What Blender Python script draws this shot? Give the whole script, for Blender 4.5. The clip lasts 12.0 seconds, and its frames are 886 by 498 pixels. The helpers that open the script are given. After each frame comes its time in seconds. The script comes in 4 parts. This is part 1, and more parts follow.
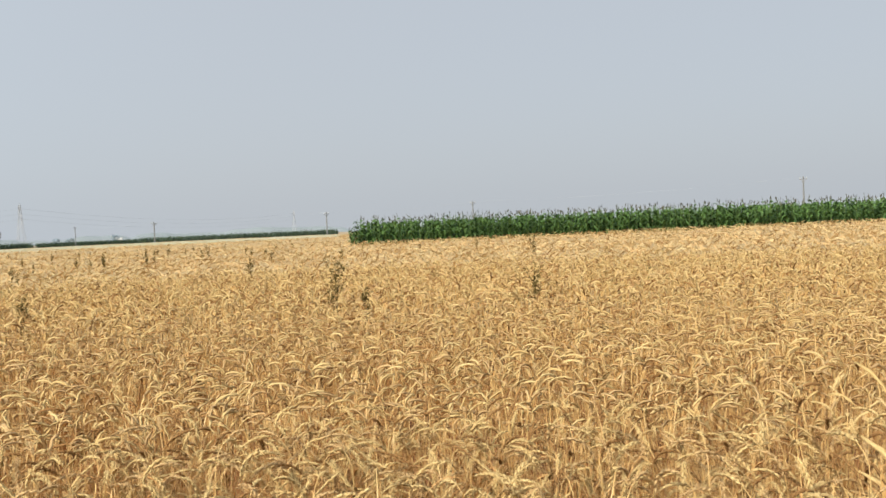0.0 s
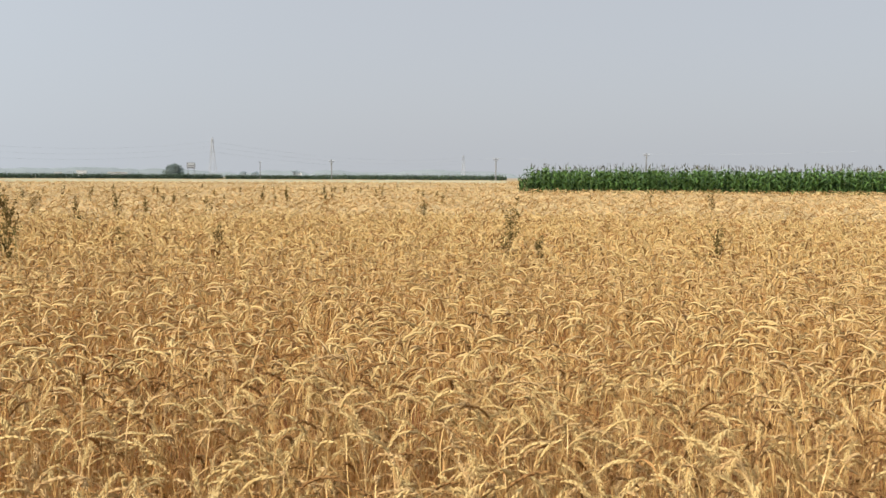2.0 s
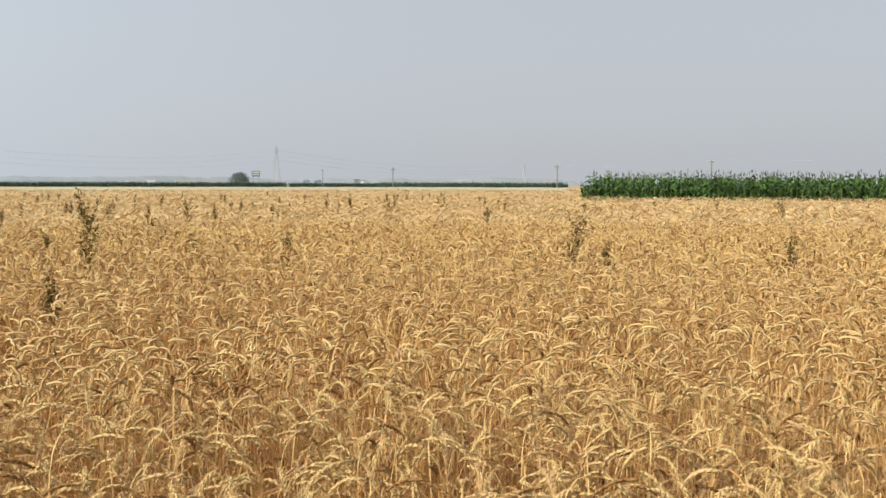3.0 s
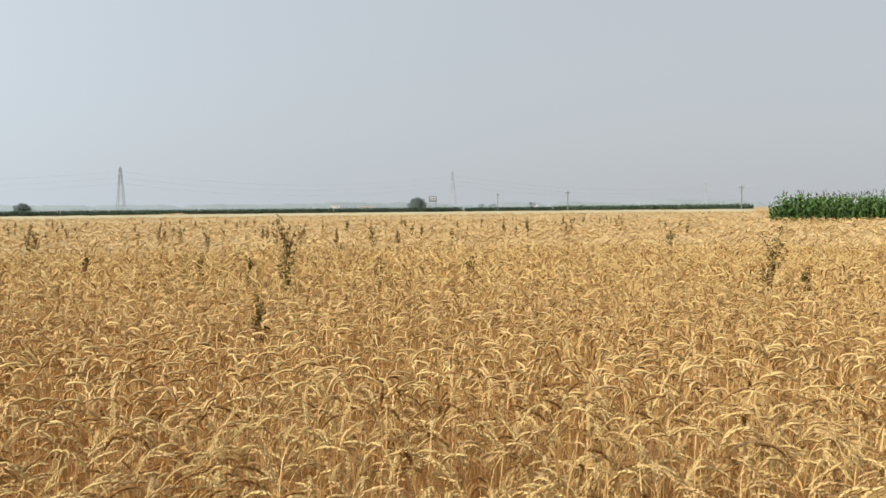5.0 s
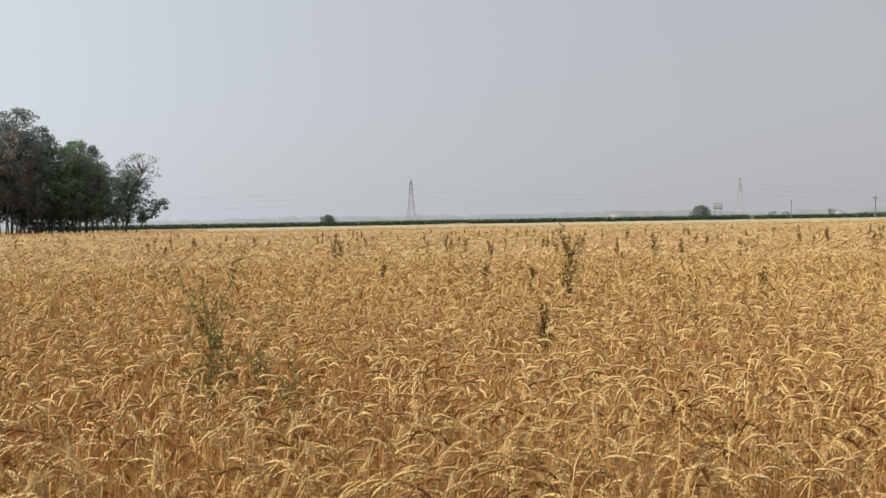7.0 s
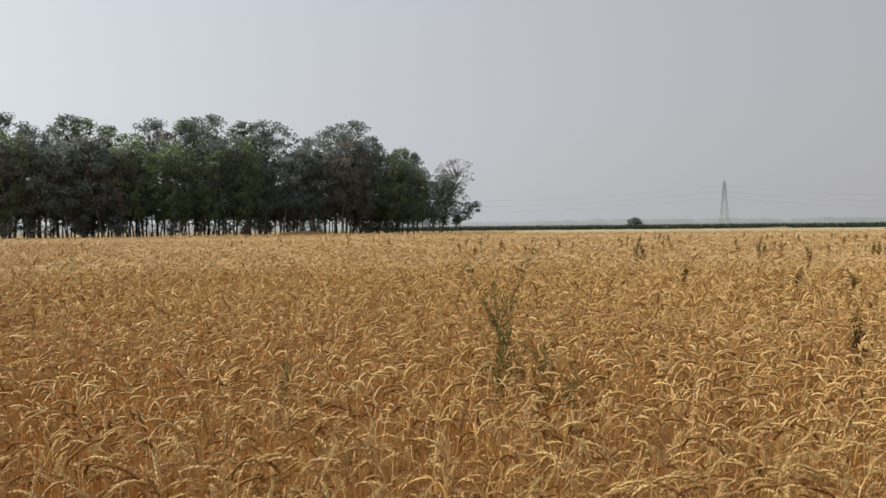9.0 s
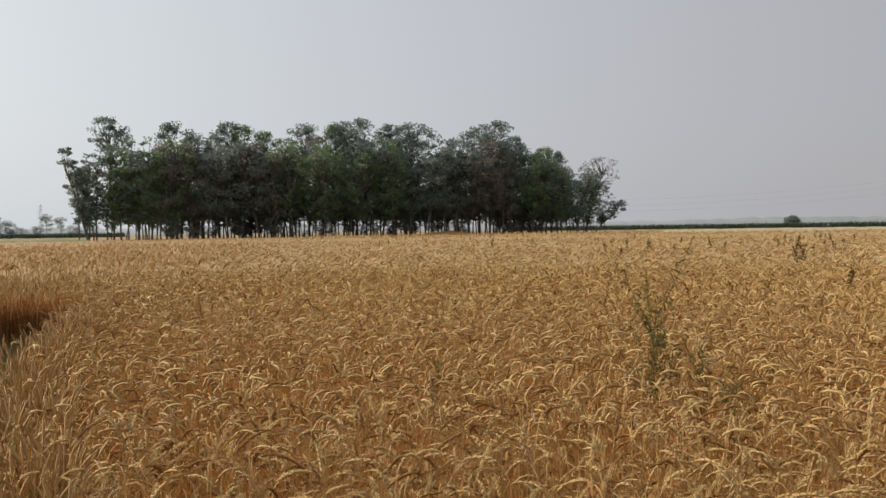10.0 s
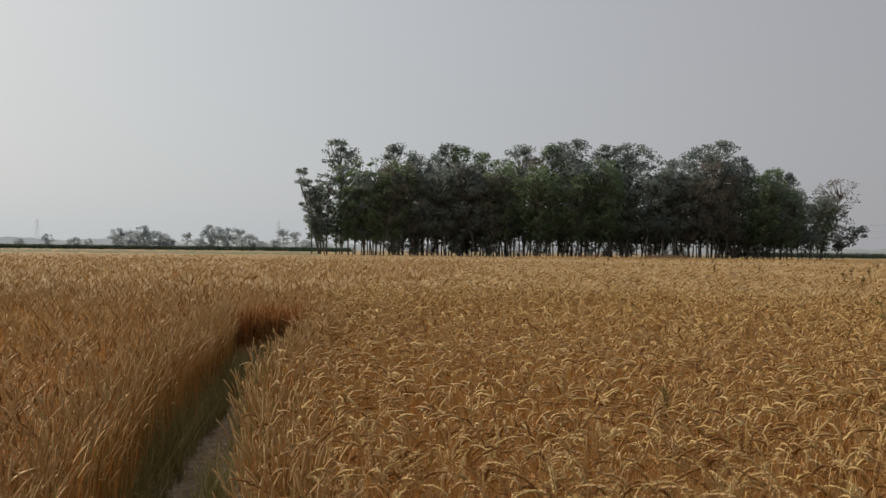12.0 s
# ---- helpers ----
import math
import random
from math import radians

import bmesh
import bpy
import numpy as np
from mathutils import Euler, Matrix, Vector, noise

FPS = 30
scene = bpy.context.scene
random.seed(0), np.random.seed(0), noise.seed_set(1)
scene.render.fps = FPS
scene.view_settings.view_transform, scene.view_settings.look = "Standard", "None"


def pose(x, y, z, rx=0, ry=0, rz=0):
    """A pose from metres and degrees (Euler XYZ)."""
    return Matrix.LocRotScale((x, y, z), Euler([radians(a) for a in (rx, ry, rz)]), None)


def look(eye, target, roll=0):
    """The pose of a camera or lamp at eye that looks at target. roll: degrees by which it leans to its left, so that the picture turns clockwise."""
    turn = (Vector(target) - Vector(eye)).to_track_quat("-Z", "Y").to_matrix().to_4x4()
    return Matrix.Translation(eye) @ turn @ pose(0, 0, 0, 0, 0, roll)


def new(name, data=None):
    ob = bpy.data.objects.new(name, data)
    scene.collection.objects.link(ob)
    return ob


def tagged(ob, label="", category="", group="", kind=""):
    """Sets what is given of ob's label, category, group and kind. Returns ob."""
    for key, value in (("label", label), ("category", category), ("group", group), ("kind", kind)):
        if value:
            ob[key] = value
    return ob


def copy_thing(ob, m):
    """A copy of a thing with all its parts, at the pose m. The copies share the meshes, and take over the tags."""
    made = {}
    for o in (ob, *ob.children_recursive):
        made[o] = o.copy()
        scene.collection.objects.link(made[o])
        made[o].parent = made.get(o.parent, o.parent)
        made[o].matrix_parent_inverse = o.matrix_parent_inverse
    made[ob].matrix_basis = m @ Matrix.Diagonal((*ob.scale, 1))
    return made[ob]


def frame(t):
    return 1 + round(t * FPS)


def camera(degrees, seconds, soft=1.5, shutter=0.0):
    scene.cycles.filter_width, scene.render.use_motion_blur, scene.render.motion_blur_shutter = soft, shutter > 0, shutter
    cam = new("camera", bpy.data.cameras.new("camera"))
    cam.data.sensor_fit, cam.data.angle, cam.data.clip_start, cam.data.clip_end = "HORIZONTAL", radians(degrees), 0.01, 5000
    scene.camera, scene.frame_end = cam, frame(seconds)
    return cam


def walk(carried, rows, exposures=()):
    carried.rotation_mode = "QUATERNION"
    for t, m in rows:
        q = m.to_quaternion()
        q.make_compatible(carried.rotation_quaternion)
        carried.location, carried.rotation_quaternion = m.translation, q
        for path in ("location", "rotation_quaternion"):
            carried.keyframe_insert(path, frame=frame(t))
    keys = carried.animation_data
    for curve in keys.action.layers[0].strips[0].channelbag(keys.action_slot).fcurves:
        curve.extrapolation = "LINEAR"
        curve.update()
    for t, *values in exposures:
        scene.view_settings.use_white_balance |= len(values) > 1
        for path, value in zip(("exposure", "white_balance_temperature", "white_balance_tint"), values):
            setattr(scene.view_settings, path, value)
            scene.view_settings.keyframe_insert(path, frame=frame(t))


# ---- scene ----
# Camera and its walk: a slow hand-held turn to the left at eye level beside a field path.
cam = camera(55.14, 12.0, soft=1.55)
PATH = [
    (0, 0.001, -0.000, 1.6, 88.47, 2.59, -23.33),
    (0.5, -0.009, 0.024, 1.6, 87.01, 1.07, -19.70),
    (1, -0.024, 0.059, 1.6, 85.93, 0.27, -16.10),
    (1.5, -0.050, 0.067, 1.6, 85.36, -0.10, -14.05),
    (2, -0.084, 0.073, 1.6, 85.16, -0.28, -12.03),
    (2.5, -0.116, 0.052, 1.6, 85.28, -0.25, -10.12),
    (4.5, -0.231, 0.096, 1.6, 87.09, 0.44, 0.42),
    (5, -0.246, 0.041, 1.6, 87.29, 0.59, 3.74),
    (5.5, -0.252, 0.003, 1.6, 86.96, 0.92, 7.25),
    (6, -0.265, 0.014, 1.6, 86.78, 1.34, 10.92),
    (6.5, -0.292, 0.018, 1.6, 87.23, 1.16, 15.82),
    (7, -0.281, 0.007, 1.6, 88.15, 0.99, 22.36),
    (7.5, -0.254, -0.004, 1.6, 88.78, 1.06, 29.06),
    (9.5, -0.139, -0.016, 1.6, 88.52, 0.64, 47.31),
    (10, -0.176, -0.036, 1.6, 88.69, 0.81, 52.46),
    (10.5, -0.205, -0.063, 1.6, 88.82, 0.30, 57.29),
    (11, -0.216, -0.083, 1.6, 89.35, -0.21, 62.26),
    (11.5, -0.221, -0.097, 1.6, 89.75, -0.54, 65.40),
    (12, -0.220, -0.098, 1.6, 90.09, -0.70, 66.82),
]
walk(cam, [(r[0], pose(*r[1:])) for r in PATH],
     exposures=[(0, 0.10, 6250, 7), (0.7, 0.10, 6300, 8), (2.5, 0.07, 6380, 9), (5.5, 0.08, 6420, 7), (7, -0.13, 6640, 11), (7.5, -0.19, 6700, 12), (9.5, -0.42, 6840, 14), (10.5, -0.55, 6910, 15), (11, -0.63, 6930, 15), (11.5, -0.76, 6950, 15), (12, -0.87, 6960, 15)])

# World: hazy white sky, sun high to the left of the grove.
SUN_AZ, SUN_EL = 117.0, 37.0
world = bpy.data.worlds.new("world")
scene.world = world
world.use_nodes = True
wn, wl = world.node_tree.nodes, world.node_tree.links
wn.clear()
sky = wn.new("ShaderNodeTexSky")
sky.sky_type, sky.sun_disc = "NISHITA", False
sky.sun_elevation, sky.sun_rotation = radians(SUN_EL), radians(-SUN_AZ)
sky.air_density, sky.dust_density, sky.ozone_density = 1.0, 5.0, 1.0
clear_sky, haze_sky, both, out = (wn.new("ShaderNodeBackground"), wn.new("ShaderNodeBackground"),
                                  wn.new("ShaderNodeAddShader"), wn.new("ShaderNodeOutputWorld"))
clear_sky.inputs["Strength"].default_value = 0.02
# the haze scatters the sunlight forwards: brighter towards the sun, evenly falling off round the sky
way, toward, ease, power, span = (wn.new("ShaderNodeTexCoord"), wn.new("ShaderNodeVectorMath"), wn.new("ShaderNodeMapRange"),
                                  wn.new("ShaderNodeMath"), wn.new("ShaderNodeMapRange"))
toward.operation, power.operation = "DOT_PRODUCT", "POWER"
toward.inputs[1].default_value = (-math.sin(radians(SUN_AZ)), math.cos(radians(SUN_AZ)), 0)
ease.inputs["From Min"].default_value, power.inputs[1].default_value = -1.0, 2.5
span.inputs["To Min"].default_value, span.inputs["To Max"].default_value = 0.48, 1.04
wl.new(way.outputs["Generated"], toward.inputs[0])
wl.new(toward.outputs["Value"], ease.inputs["Value"])
wl.new(ease.outputs[0], power.inputs[0])
wl.new(power.outputs[0], span.inputs["Value"])
wl.new(span.outputs[0], haze_sky.inputs["Strength"])
hue = wn.new("ShaderNodeValToRGB")
hue.color_ramp.elements.new(0.6)
for stop, at, tone in zip(hue.color_ramp.elements, (0.2, 0.62, 0.92), ((0.96, 0.987, 1.042, 1), (0.918, 0.996, 1.09, 1), (0.88, 1.008, 1.085, 1))):
    stop.position, stop.color = at, tone
wl.new(ease.outputs[0], hue.inputs["Fac"])
wl.new(hue.outputs["Color"], haze_sky.inputs["Color"])
wl.new(sky.outputs[0], clear_sky.inputs["Color"])
wl.new(clear_sky.outputs[0], both.inputs[0])
wl.new(haze_sky.outputs[0], both.inputs[1])
wl.new(both.outputs[0], out.inputs["Surface"])

sun = new("sun", bpy.data.lights.new("sun", "SUN"))
sun.data.energy, sun.data.angle, sun.data.color = 4.95, radians(6), (1.0, 0.915, 0.785)
sx, sy, sz = (-math.sin(radians(SUN_AZ)) * math.cos(radians(SUN_EL)),
              math.cos(radians(SUN_AZ)) * math.cos(radians(SUN_EL)), math.sin(radians(SUN_EL)))
sun.matrix_world = look((sx * 60, sy * 60, sz * 60), (0, 0, 0))


# ---- materials ----
def material(name, low, high, rough=0.7, scale=6.0, islands=0.5, bump=0.0, metal=0.0, translucent=0.0, stretch=(1, 1, 1),
             tint=None, tint_scale=0.3, glow=0.0, dark=None, dark_share=0.14, spec=0.25, through_tint=(1, 1, 1)):
    """Two colours mixed by fine noise and by the piece; a second, larger noise drifts towards tint."""
    m = bpy.data.materials.new(name)
    m.use_nodes = True
    nd, lk = m.node_tree.nodes, m.node_tree.links
    bsdf = nd["Principled BSDF"]
    co = nd.new("ShaderNodeTexCoord")
    mp = nd.new("ShaderNodeMapping")
    mp.inputs["Scale"].default_value = stretch
    lk.new(co.outputs["Object"], mp.inputs["Vector"])
    ns = nd.new("ShaderNodeTexNoise")
    ns.inputs["Scale"].default_value, ns.inputs["Detail"].default_value = scale, 5
    lk.new(mp.outputs[0], ns.inputs["Vector"])
    geo = nd.new("ShaderNodeNewGeometry")
    mixf = nd.new("ShaderNodeMix")
    mixf.inputs[0].default_value = islands
    stretchf = nd.new("ShaderNodeMapRange")
    stretchf.inputs["From Min"].default_value, stretchf.inputs["From Max"].default_value = 0.3, 0.7
    lk.new(ns.outputs["Fac"], stretchf.inputs["Value"])
    lk.new(stretchf.outputs[0], mixf.inputs[2])
    lk.new(geo.outputs["Random Per Island"], mixf.inputs[3])
    col = nd.new("ShaderNodeMix")
    col.data_type = "RGBA"
    col.inputs[6].default_value, col.inputs[7].default_value = (*low, 1), (*high, 1)
    lk.new(mixf.outputs[0], col.inputs[0])
    last = col.outputs[2]
    if dark:
        few, dk = nd.new("ShaderNodeMath"), nd.new("ShaderNodeMix")
        few.operation, few.inputs[1].default_value = "LESS_THAN", dark_share
        lk.new(geo.outputs["Random Per Island"], few.inputs[0])
        dk.data_type = "RGBA"
        dk.inputs[7].default_value = (*dark, 1)
        lk.new(few.outputs[0], dk.inputs[0])
        lk.new(last, dk.inputs[6])
        last = dk.outputs[2]
    if tint:
        big = nd.new("ShaderNodeTexNoise")
        big.inputs["Scale"].default_value, big.inputs["Detail"].default_value = tint_scale, 3
        lk.new(co.outputs["Object"], big.inputs["Vector"])
        ramp = nd.new("ShaderNodeMapRange")
        ramp.inputs["From Min"].default_value, ramp.inputs["From Max"].default_value = 0.42, 0.68
        lk.new(big.outputs["Fac"], ramp.inputs["Value"])
        col2 = nd.new("ShaderNodeMix")
        col2.data_type = "RGBA"
        col2.inputs[7].default_value = (*tint, 1)
        lk.new(ramp.outputs[0], col2.inputs[0])
        lk.new(last, col2.inputs[6])
        last = col2.outputs[2]
    lk.new(last, bsdf.inputs["Base Color"])
    bsdf.inputs["Roughness"].default_value, bsdf.inputs["Metallic"].default_value = rough, metal
    bsdf.inputs["Specular IOR Level"].default_value = spec
    if bump:
        bp = nd.new("ShaderNodeBump")
        bp.inputs["Strength"].default_value, bp.inputs["Distance"].default_value = bump, 0.02
        lk.new(ns.outputs["Fac"], bp.inputs["Height"])
        lk.new(bp.outputs[0], bsdf.inputs["Normal"])
    if translucent:
        tr, mx = nd.new("ShaderNodeBsdfTranslucent"), nd.new("ShaderNodeMixShader")
        mx.inputs[0].default_value = translucent
        warm = nd.new("ShaderNodeMix")
        warm.data_type, warm.blend_type = "RGBA", "MULTIPLY"
        warm.inputs[0].default_value, warm.inputs[7].default_value = 1.0, (*through_tint, 1)
        lk.new(last, warm.inputs[6])
        lk.new(warm.outputs[2], tr.inputs["Color"])
        lk.new(bsdf.outputs[0], mx.inputs[1])
        lk.new(tr.outputs[0], mx.inputs[2])
        lk.new(mx.outputs[0], nd["Material Output"].inputs["Surface"])
    if glow:
        lk.new(last, bsdf.inputs["Emission Color"])
        bsdf.inputs["Emission Strength"].default_value = glow
    return m


# light that passes through dry straw comes out warmer
DRY_STRAW = (1.0, 0.56, 0.26)
EAR = material("wheat_ear", (0.51, 0.336, 0.127), (0.685, 0.503, 0.233), 0.7, 160, 0.6, 0.3, translucent=0.05, through_tint=DRY_STRAW, spec=0.15)
# ears of the far wheat, paled and dulled by haze put in their colour
HAZED_EAR = material("hazed_wheat_ear", (0.46, 0.325, 0.146), (0.62, 0.475, 0.248), 0.8, 160, 0.6, 0.3, spec=0.1)
BRONZE_EAR = material("bronze_wheat_ear", (0.42, 0.255, 0.104), (0.62, 0.42, 0.192), 0.65, 160, 0.6, 0.3, translucent=0.05, through_tint=(1.0, 0.78, 0.5), spec=0.25)
EAR_DARK = material("weathered_wheat_ear", (0.20, 0.10, 0.036), (0.36, 0.20, 0.075), 0.9, 160, 0.6, 0.3, spec=0.1)
STEM = material("wheat_stem", (0.45, 0.256, 0.081), (0.74, 0.515, 0.214), 0.45, 40, 0.6, translucent=0.12, through_tint=DRY_STRAW, spec=0.3)
LEAF = material("wheat_leaf", (0.43, 0.265, 0.096), (0.72, 0.535, 0.24), 0.7, 50, 0.6, translucent=0.2, through_tint=DRY_STRAW)
# straw between the stems, browned to deepen the shade of the gaps
SHADE_STRAW = material("shade_brown_straw", (0.36, 0.178, 0.064), (0.61, 0.372, 0.145), 0.8, 50, 0.6, translucent=0.1, through_tint=DRY_STRAW, spec=0.1)
# withered leaf whose brown takes in the shade of the path's wheat walls
SHADED_BROWN_LEAF = material("shaded_withered_leaf", (0.26, 0.12, 0.044), (0.46, 0.24, 0.088), 0.8, 50, 0.6, translucent=0.25, through_tint=DRY_STRAW)
GREEN_STEM = material("green_wheat_stem", (0.13, 0.12, 0.04), (0.33, 0.28, 0.10), 0.6, 30, 0.6, translucent=0.25)
STRAW = material("straw_mass", (0.25, 0.168, 0.078), (0.50, 0.365, 0.182), 0.9, 14, 0.0, 1.0, tint=(0.42, 0.305, 0.148), tint_scale=0.25)
# near lower leaves: their brown is darkened to hold the shade between stems
BASAL_SHADE = material("basal_leaf_shade", (0.155, 0.058, 0.021), (0.40, 0.20, 0.076), 0.95, 22, 0.0, 1.0, tint=(0.25, 0.10, 0.038), tint_scale=0.8)
SOIL = material("dry_soil", (0.26, 0.20, 0.13), (0.42, 0.34, 0.24), 0.95, 9, 0.0, 0.8, tint=(0.33, 0.24, 0.14), tint_scale=0.02)
PATH_SOIL = material("cracked_path_soil", (0.085, 0.062, 0.042), (0.46, 0.37, 0.275), 0.95, 16, 0.4, 1.0)
CORN_LEAF = material("corn_leaf", (0.010, 0.030, 0.008), (0.125, 0.225, 0.055), 0.5, 8, 0.9, translucent=0.14, spec=0.28)
CORN_DRY = material("withered_corn_leaf", (0.12, 0.10, 0.035), (0.30, 0.25, 0.10), 0.8, 8, 0.7, translucent=0.2)
CORN_STALK = material("corn_stalk", (0.07, 0.13, 0.03), (0.16, 0.22, 0.06), 0.5, 12, 0.5)
# leaves of the far corn strips, greyed so that the colour carries haze
FAR_CORN_LEAF = material("hazed_corn_leaf", (0.06, 0.09, 0.065), (0.115, 0.155, 0.11), 0.8, 0.6, 0.6, translucent=0.4)
TASSEL = material("corn_tassel", (0.030, 0.030, 0.012), (0.085, 0.07, 0.028), 0.8, 12, 0.6)
BARK = material("grey_bark", (0.07, 0.065, 0.058), (0.19, 0.17, 0.15), 0.9, 5, 0.2, 0.8, stretch=(3, 3, 0.6))
# the three grove leaf colours are lightened for haze, the first also blued
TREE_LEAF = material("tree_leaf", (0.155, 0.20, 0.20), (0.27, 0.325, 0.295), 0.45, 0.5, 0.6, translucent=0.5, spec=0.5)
TREE_LEAF_DRY = material("dry_tree_leaf", (0.175, 0.175, 0.162), (0.28, 0.268, 0.23), 0.5, 0.5, 0.6, translucent=0.5, spec=0.35)
TREE_LEAF_FRESH = material("fresh_tree_leaf", (0.112, 0.175, 0.108), (0.235, 0.325, 0.175), 0.45, 0.5, 0.6, translucent=0.5, spec=0.45)
# far trees: haze is painted into the pale leaf and bark colours
HAZED_LEAF = material("hazed_tree_leaf", (0.44, 0.51, 0.54), (0.54, 0.60, 0.63), 0.9, 0.4, 0.5, translucent=0.7)
# green leaf made paler and greyer, the haze being part of its colour
HAZED_GREEN_LEAF = material("hazed_green_leaf", (0.19, 0.235, 0.23), (0.26, 0.31, 0.29), 0.9, 0.4, 0.5, translucent=0.3)
HAZED_BARK = material("hazed_bark", (0.22, 0.21, 0.20), (0.32, 0.31, 0.29), 0.9, 3, 0.2)
WEED_BROWN = material("dry_weed", (0.075, 0.053, 0.018), (0.20, 0.14, 0.05), 0.9, 20, 0.7, spec=0.05)
WEED_GREEN = material("green_weed", (0.105, 0.10, 0.037), (0.24, 0.215, 0.082), 0.9, 20, 0.7, translucent=0.3, spec=0.05)
CONCRETE = material("pole_concrete", (0.15, 0.155, 0.155), (0.23, 0.23, 0.225), 0.9, 6, 0.1, 0.3)
STEEL = material("galvanised_steel", (0.25, 0.265, 0.28), (0.33, 0.345, 0.36), 0.7, 1, 0.1, metal=0.0)
# lighter copy of the steel for far pylons, with haze mixed into it
HAZED_STEEL = material("hazed_steel", (0.37, 0.385, 0.41), (0.45, 0.465, 0.49), 0.7, 1, 0.1)
WIRE = material("aluminium_wire", (0.30, 0.32, 0.34), (0.38, 0.40, 0.42), 0.8, 1, 0.1)
BOARD = material("white_board", (0.40, 0.43, 0.45), (0.55, 0.57, 0.58), 0.7, 2, 0.2)
DARK_STEEL = material("dark_frame", (0.12, 0.12, 0.13), (0.2, 0.2, 0.21), 0.6, 3, 0.2)
RENDERED_WALL = material("pale_wall", (0.62, 0.63, 0.63), (0.75, 0.75, 0.74), 0.9, 1, 0.2)
ROOF = material("grey_roof", (0.5, 0.5, 0.51), (0.6, 0.6, 0.6), 0.9, 1, 0.2)
TUFT = material("tuft_grass", (0.15, 0.14, 0.052), (0.33, 0.29, 0.125), 0.7, 30, 0.6, translucent=0.3)
OLIVE_CROP = material("olive_green_crop", (0.11, 0.12, 0.055), (0.22, 0.21, 0.10), 0.9, 1.5, 0.0, 0.6, tint=(0.24, 0.215, 0.11), tint_scale=0.05)
PALE_CROP = material("pale_stubble", (0.36, 0.33, 0.21), (0.50, 0.45, 0.31), 0.9, 1.5, 0.0, 0.6, tint=(0.33, 0.32, 0.18), tint_scale=0.05)
STRAW_HEAP = material("straw_heap", (0.22, 0.14, 0.07), (0.40, 0.28, 0.14), 0.95, 5, 0.1, 0.8)
# the woods give off light of their own, in place of bright haze
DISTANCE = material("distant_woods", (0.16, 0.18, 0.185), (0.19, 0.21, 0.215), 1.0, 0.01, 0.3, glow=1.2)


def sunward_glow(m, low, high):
    """Raises the emission that stands in for lit haze towards the sun's side of the horizon."""
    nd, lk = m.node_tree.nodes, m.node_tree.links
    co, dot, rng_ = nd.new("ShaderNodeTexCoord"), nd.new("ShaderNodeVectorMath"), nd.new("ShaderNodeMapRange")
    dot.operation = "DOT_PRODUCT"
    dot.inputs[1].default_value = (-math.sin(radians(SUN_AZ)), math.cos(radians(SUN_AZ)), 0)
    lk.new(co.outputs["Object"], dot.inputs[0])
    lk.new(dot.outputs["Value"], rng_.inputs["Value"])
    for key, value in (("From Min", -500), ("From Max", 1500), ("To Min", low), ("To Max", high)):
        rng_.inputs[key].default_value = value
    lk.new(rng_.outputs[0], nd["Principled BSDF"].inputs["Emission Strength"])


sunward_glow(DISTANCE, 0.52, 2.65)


# ---- mesh helpers ----
def build(name, chunks, mats, parent=None, smooth=False):
    """One mesh object from chunks of (vertices, triangles, material index per triangle)."""
    vs, ts, ms, base = [], [], [], 0
    for v, t, m in chunks:
        v, t = np.asarray(v, float).reshape(-1, 3), np.asarray(t, int).reshape(-1, 3)
        vs.append(v), ts.append(t + base), ms.append(np.broadcast_to(np.asarray(m, int), (len(t),)))
        base += len(v)
    v, t, m = np.concatenate(vs), np.concatenate(ts), np.concatenate(ms)
    me = bpy.data.meshes.new(name)
    me.vertices.add(len(v))
    me.vertices.foreach_set("co", v.astype(np.float32).ravel())
    me.loops.add(len(t) * 3)
    me.loops.foreach_set("vertex_index", t.astype(np.int32).ravel())
    me.polygons.add(len(t))
    me.polygons.foreach_set("loop_start", np.arange(0, len(t) * 3, 3, dtype=np.int32))
    for mat in mats:
        me.materials.append(mat)
    me.polygons.foreach_set("material_index", m.astype(np.int32))
    me.polygons.foreach_set("use_smooth", np.full(len(t), smooth))
    me.update(calc_edges=True)
    ob = new(name, me)
    if parent:
        ob.parent = parent
    return ob


def tube(pts, radii, sides=4, flat=1.0, spin=0.0):
    """A closed-sided tube along pts: vertices, triangles."""
    pts = np.asarray(pts, float)
    n = len(pts)
    d = np.gradient(pts, axis=0)
    d /= np.linalg.norm(d, axis=1)[:, None] + 1e-9
    ref = np.array([0.0, 1.0, 0.0]) if abs(d[:, 1]).max() < 0.9 else np.array([1.0, 0.0, 0.0])
    a = np.cross(d, ref)
    a /= np.linalg.norm(a, axis=1)[:, None] + 1e-9
    b = np.cross(d, a)
    ang = spin + np.arange(sides) * 2 * np.pi / sides
    r = np.broadcast_to(np.asarray(radii, float), (n,))
    v = (pts[:, None] + r[:, None, None] * (np.cos(ang)[None, :, None] * a[:, None] * flat + np.sin(ang)[None, :, None] * b[:, None])).reshape(-1, 3)
    t = []
    for i in range(n - 1):
        for k in range(sides):
            p, q = i * sides + k, i * sides + (k + 1) % sides
            t += [(p, q, q + sides), (p, q + sides, p + sides)]
    for k in range(1, sides - 1):
        t.append(((n - 1) * sides, (n - 1) * sides + k, (n - 1) * sides + k + 1))
    return v, np.array(t)


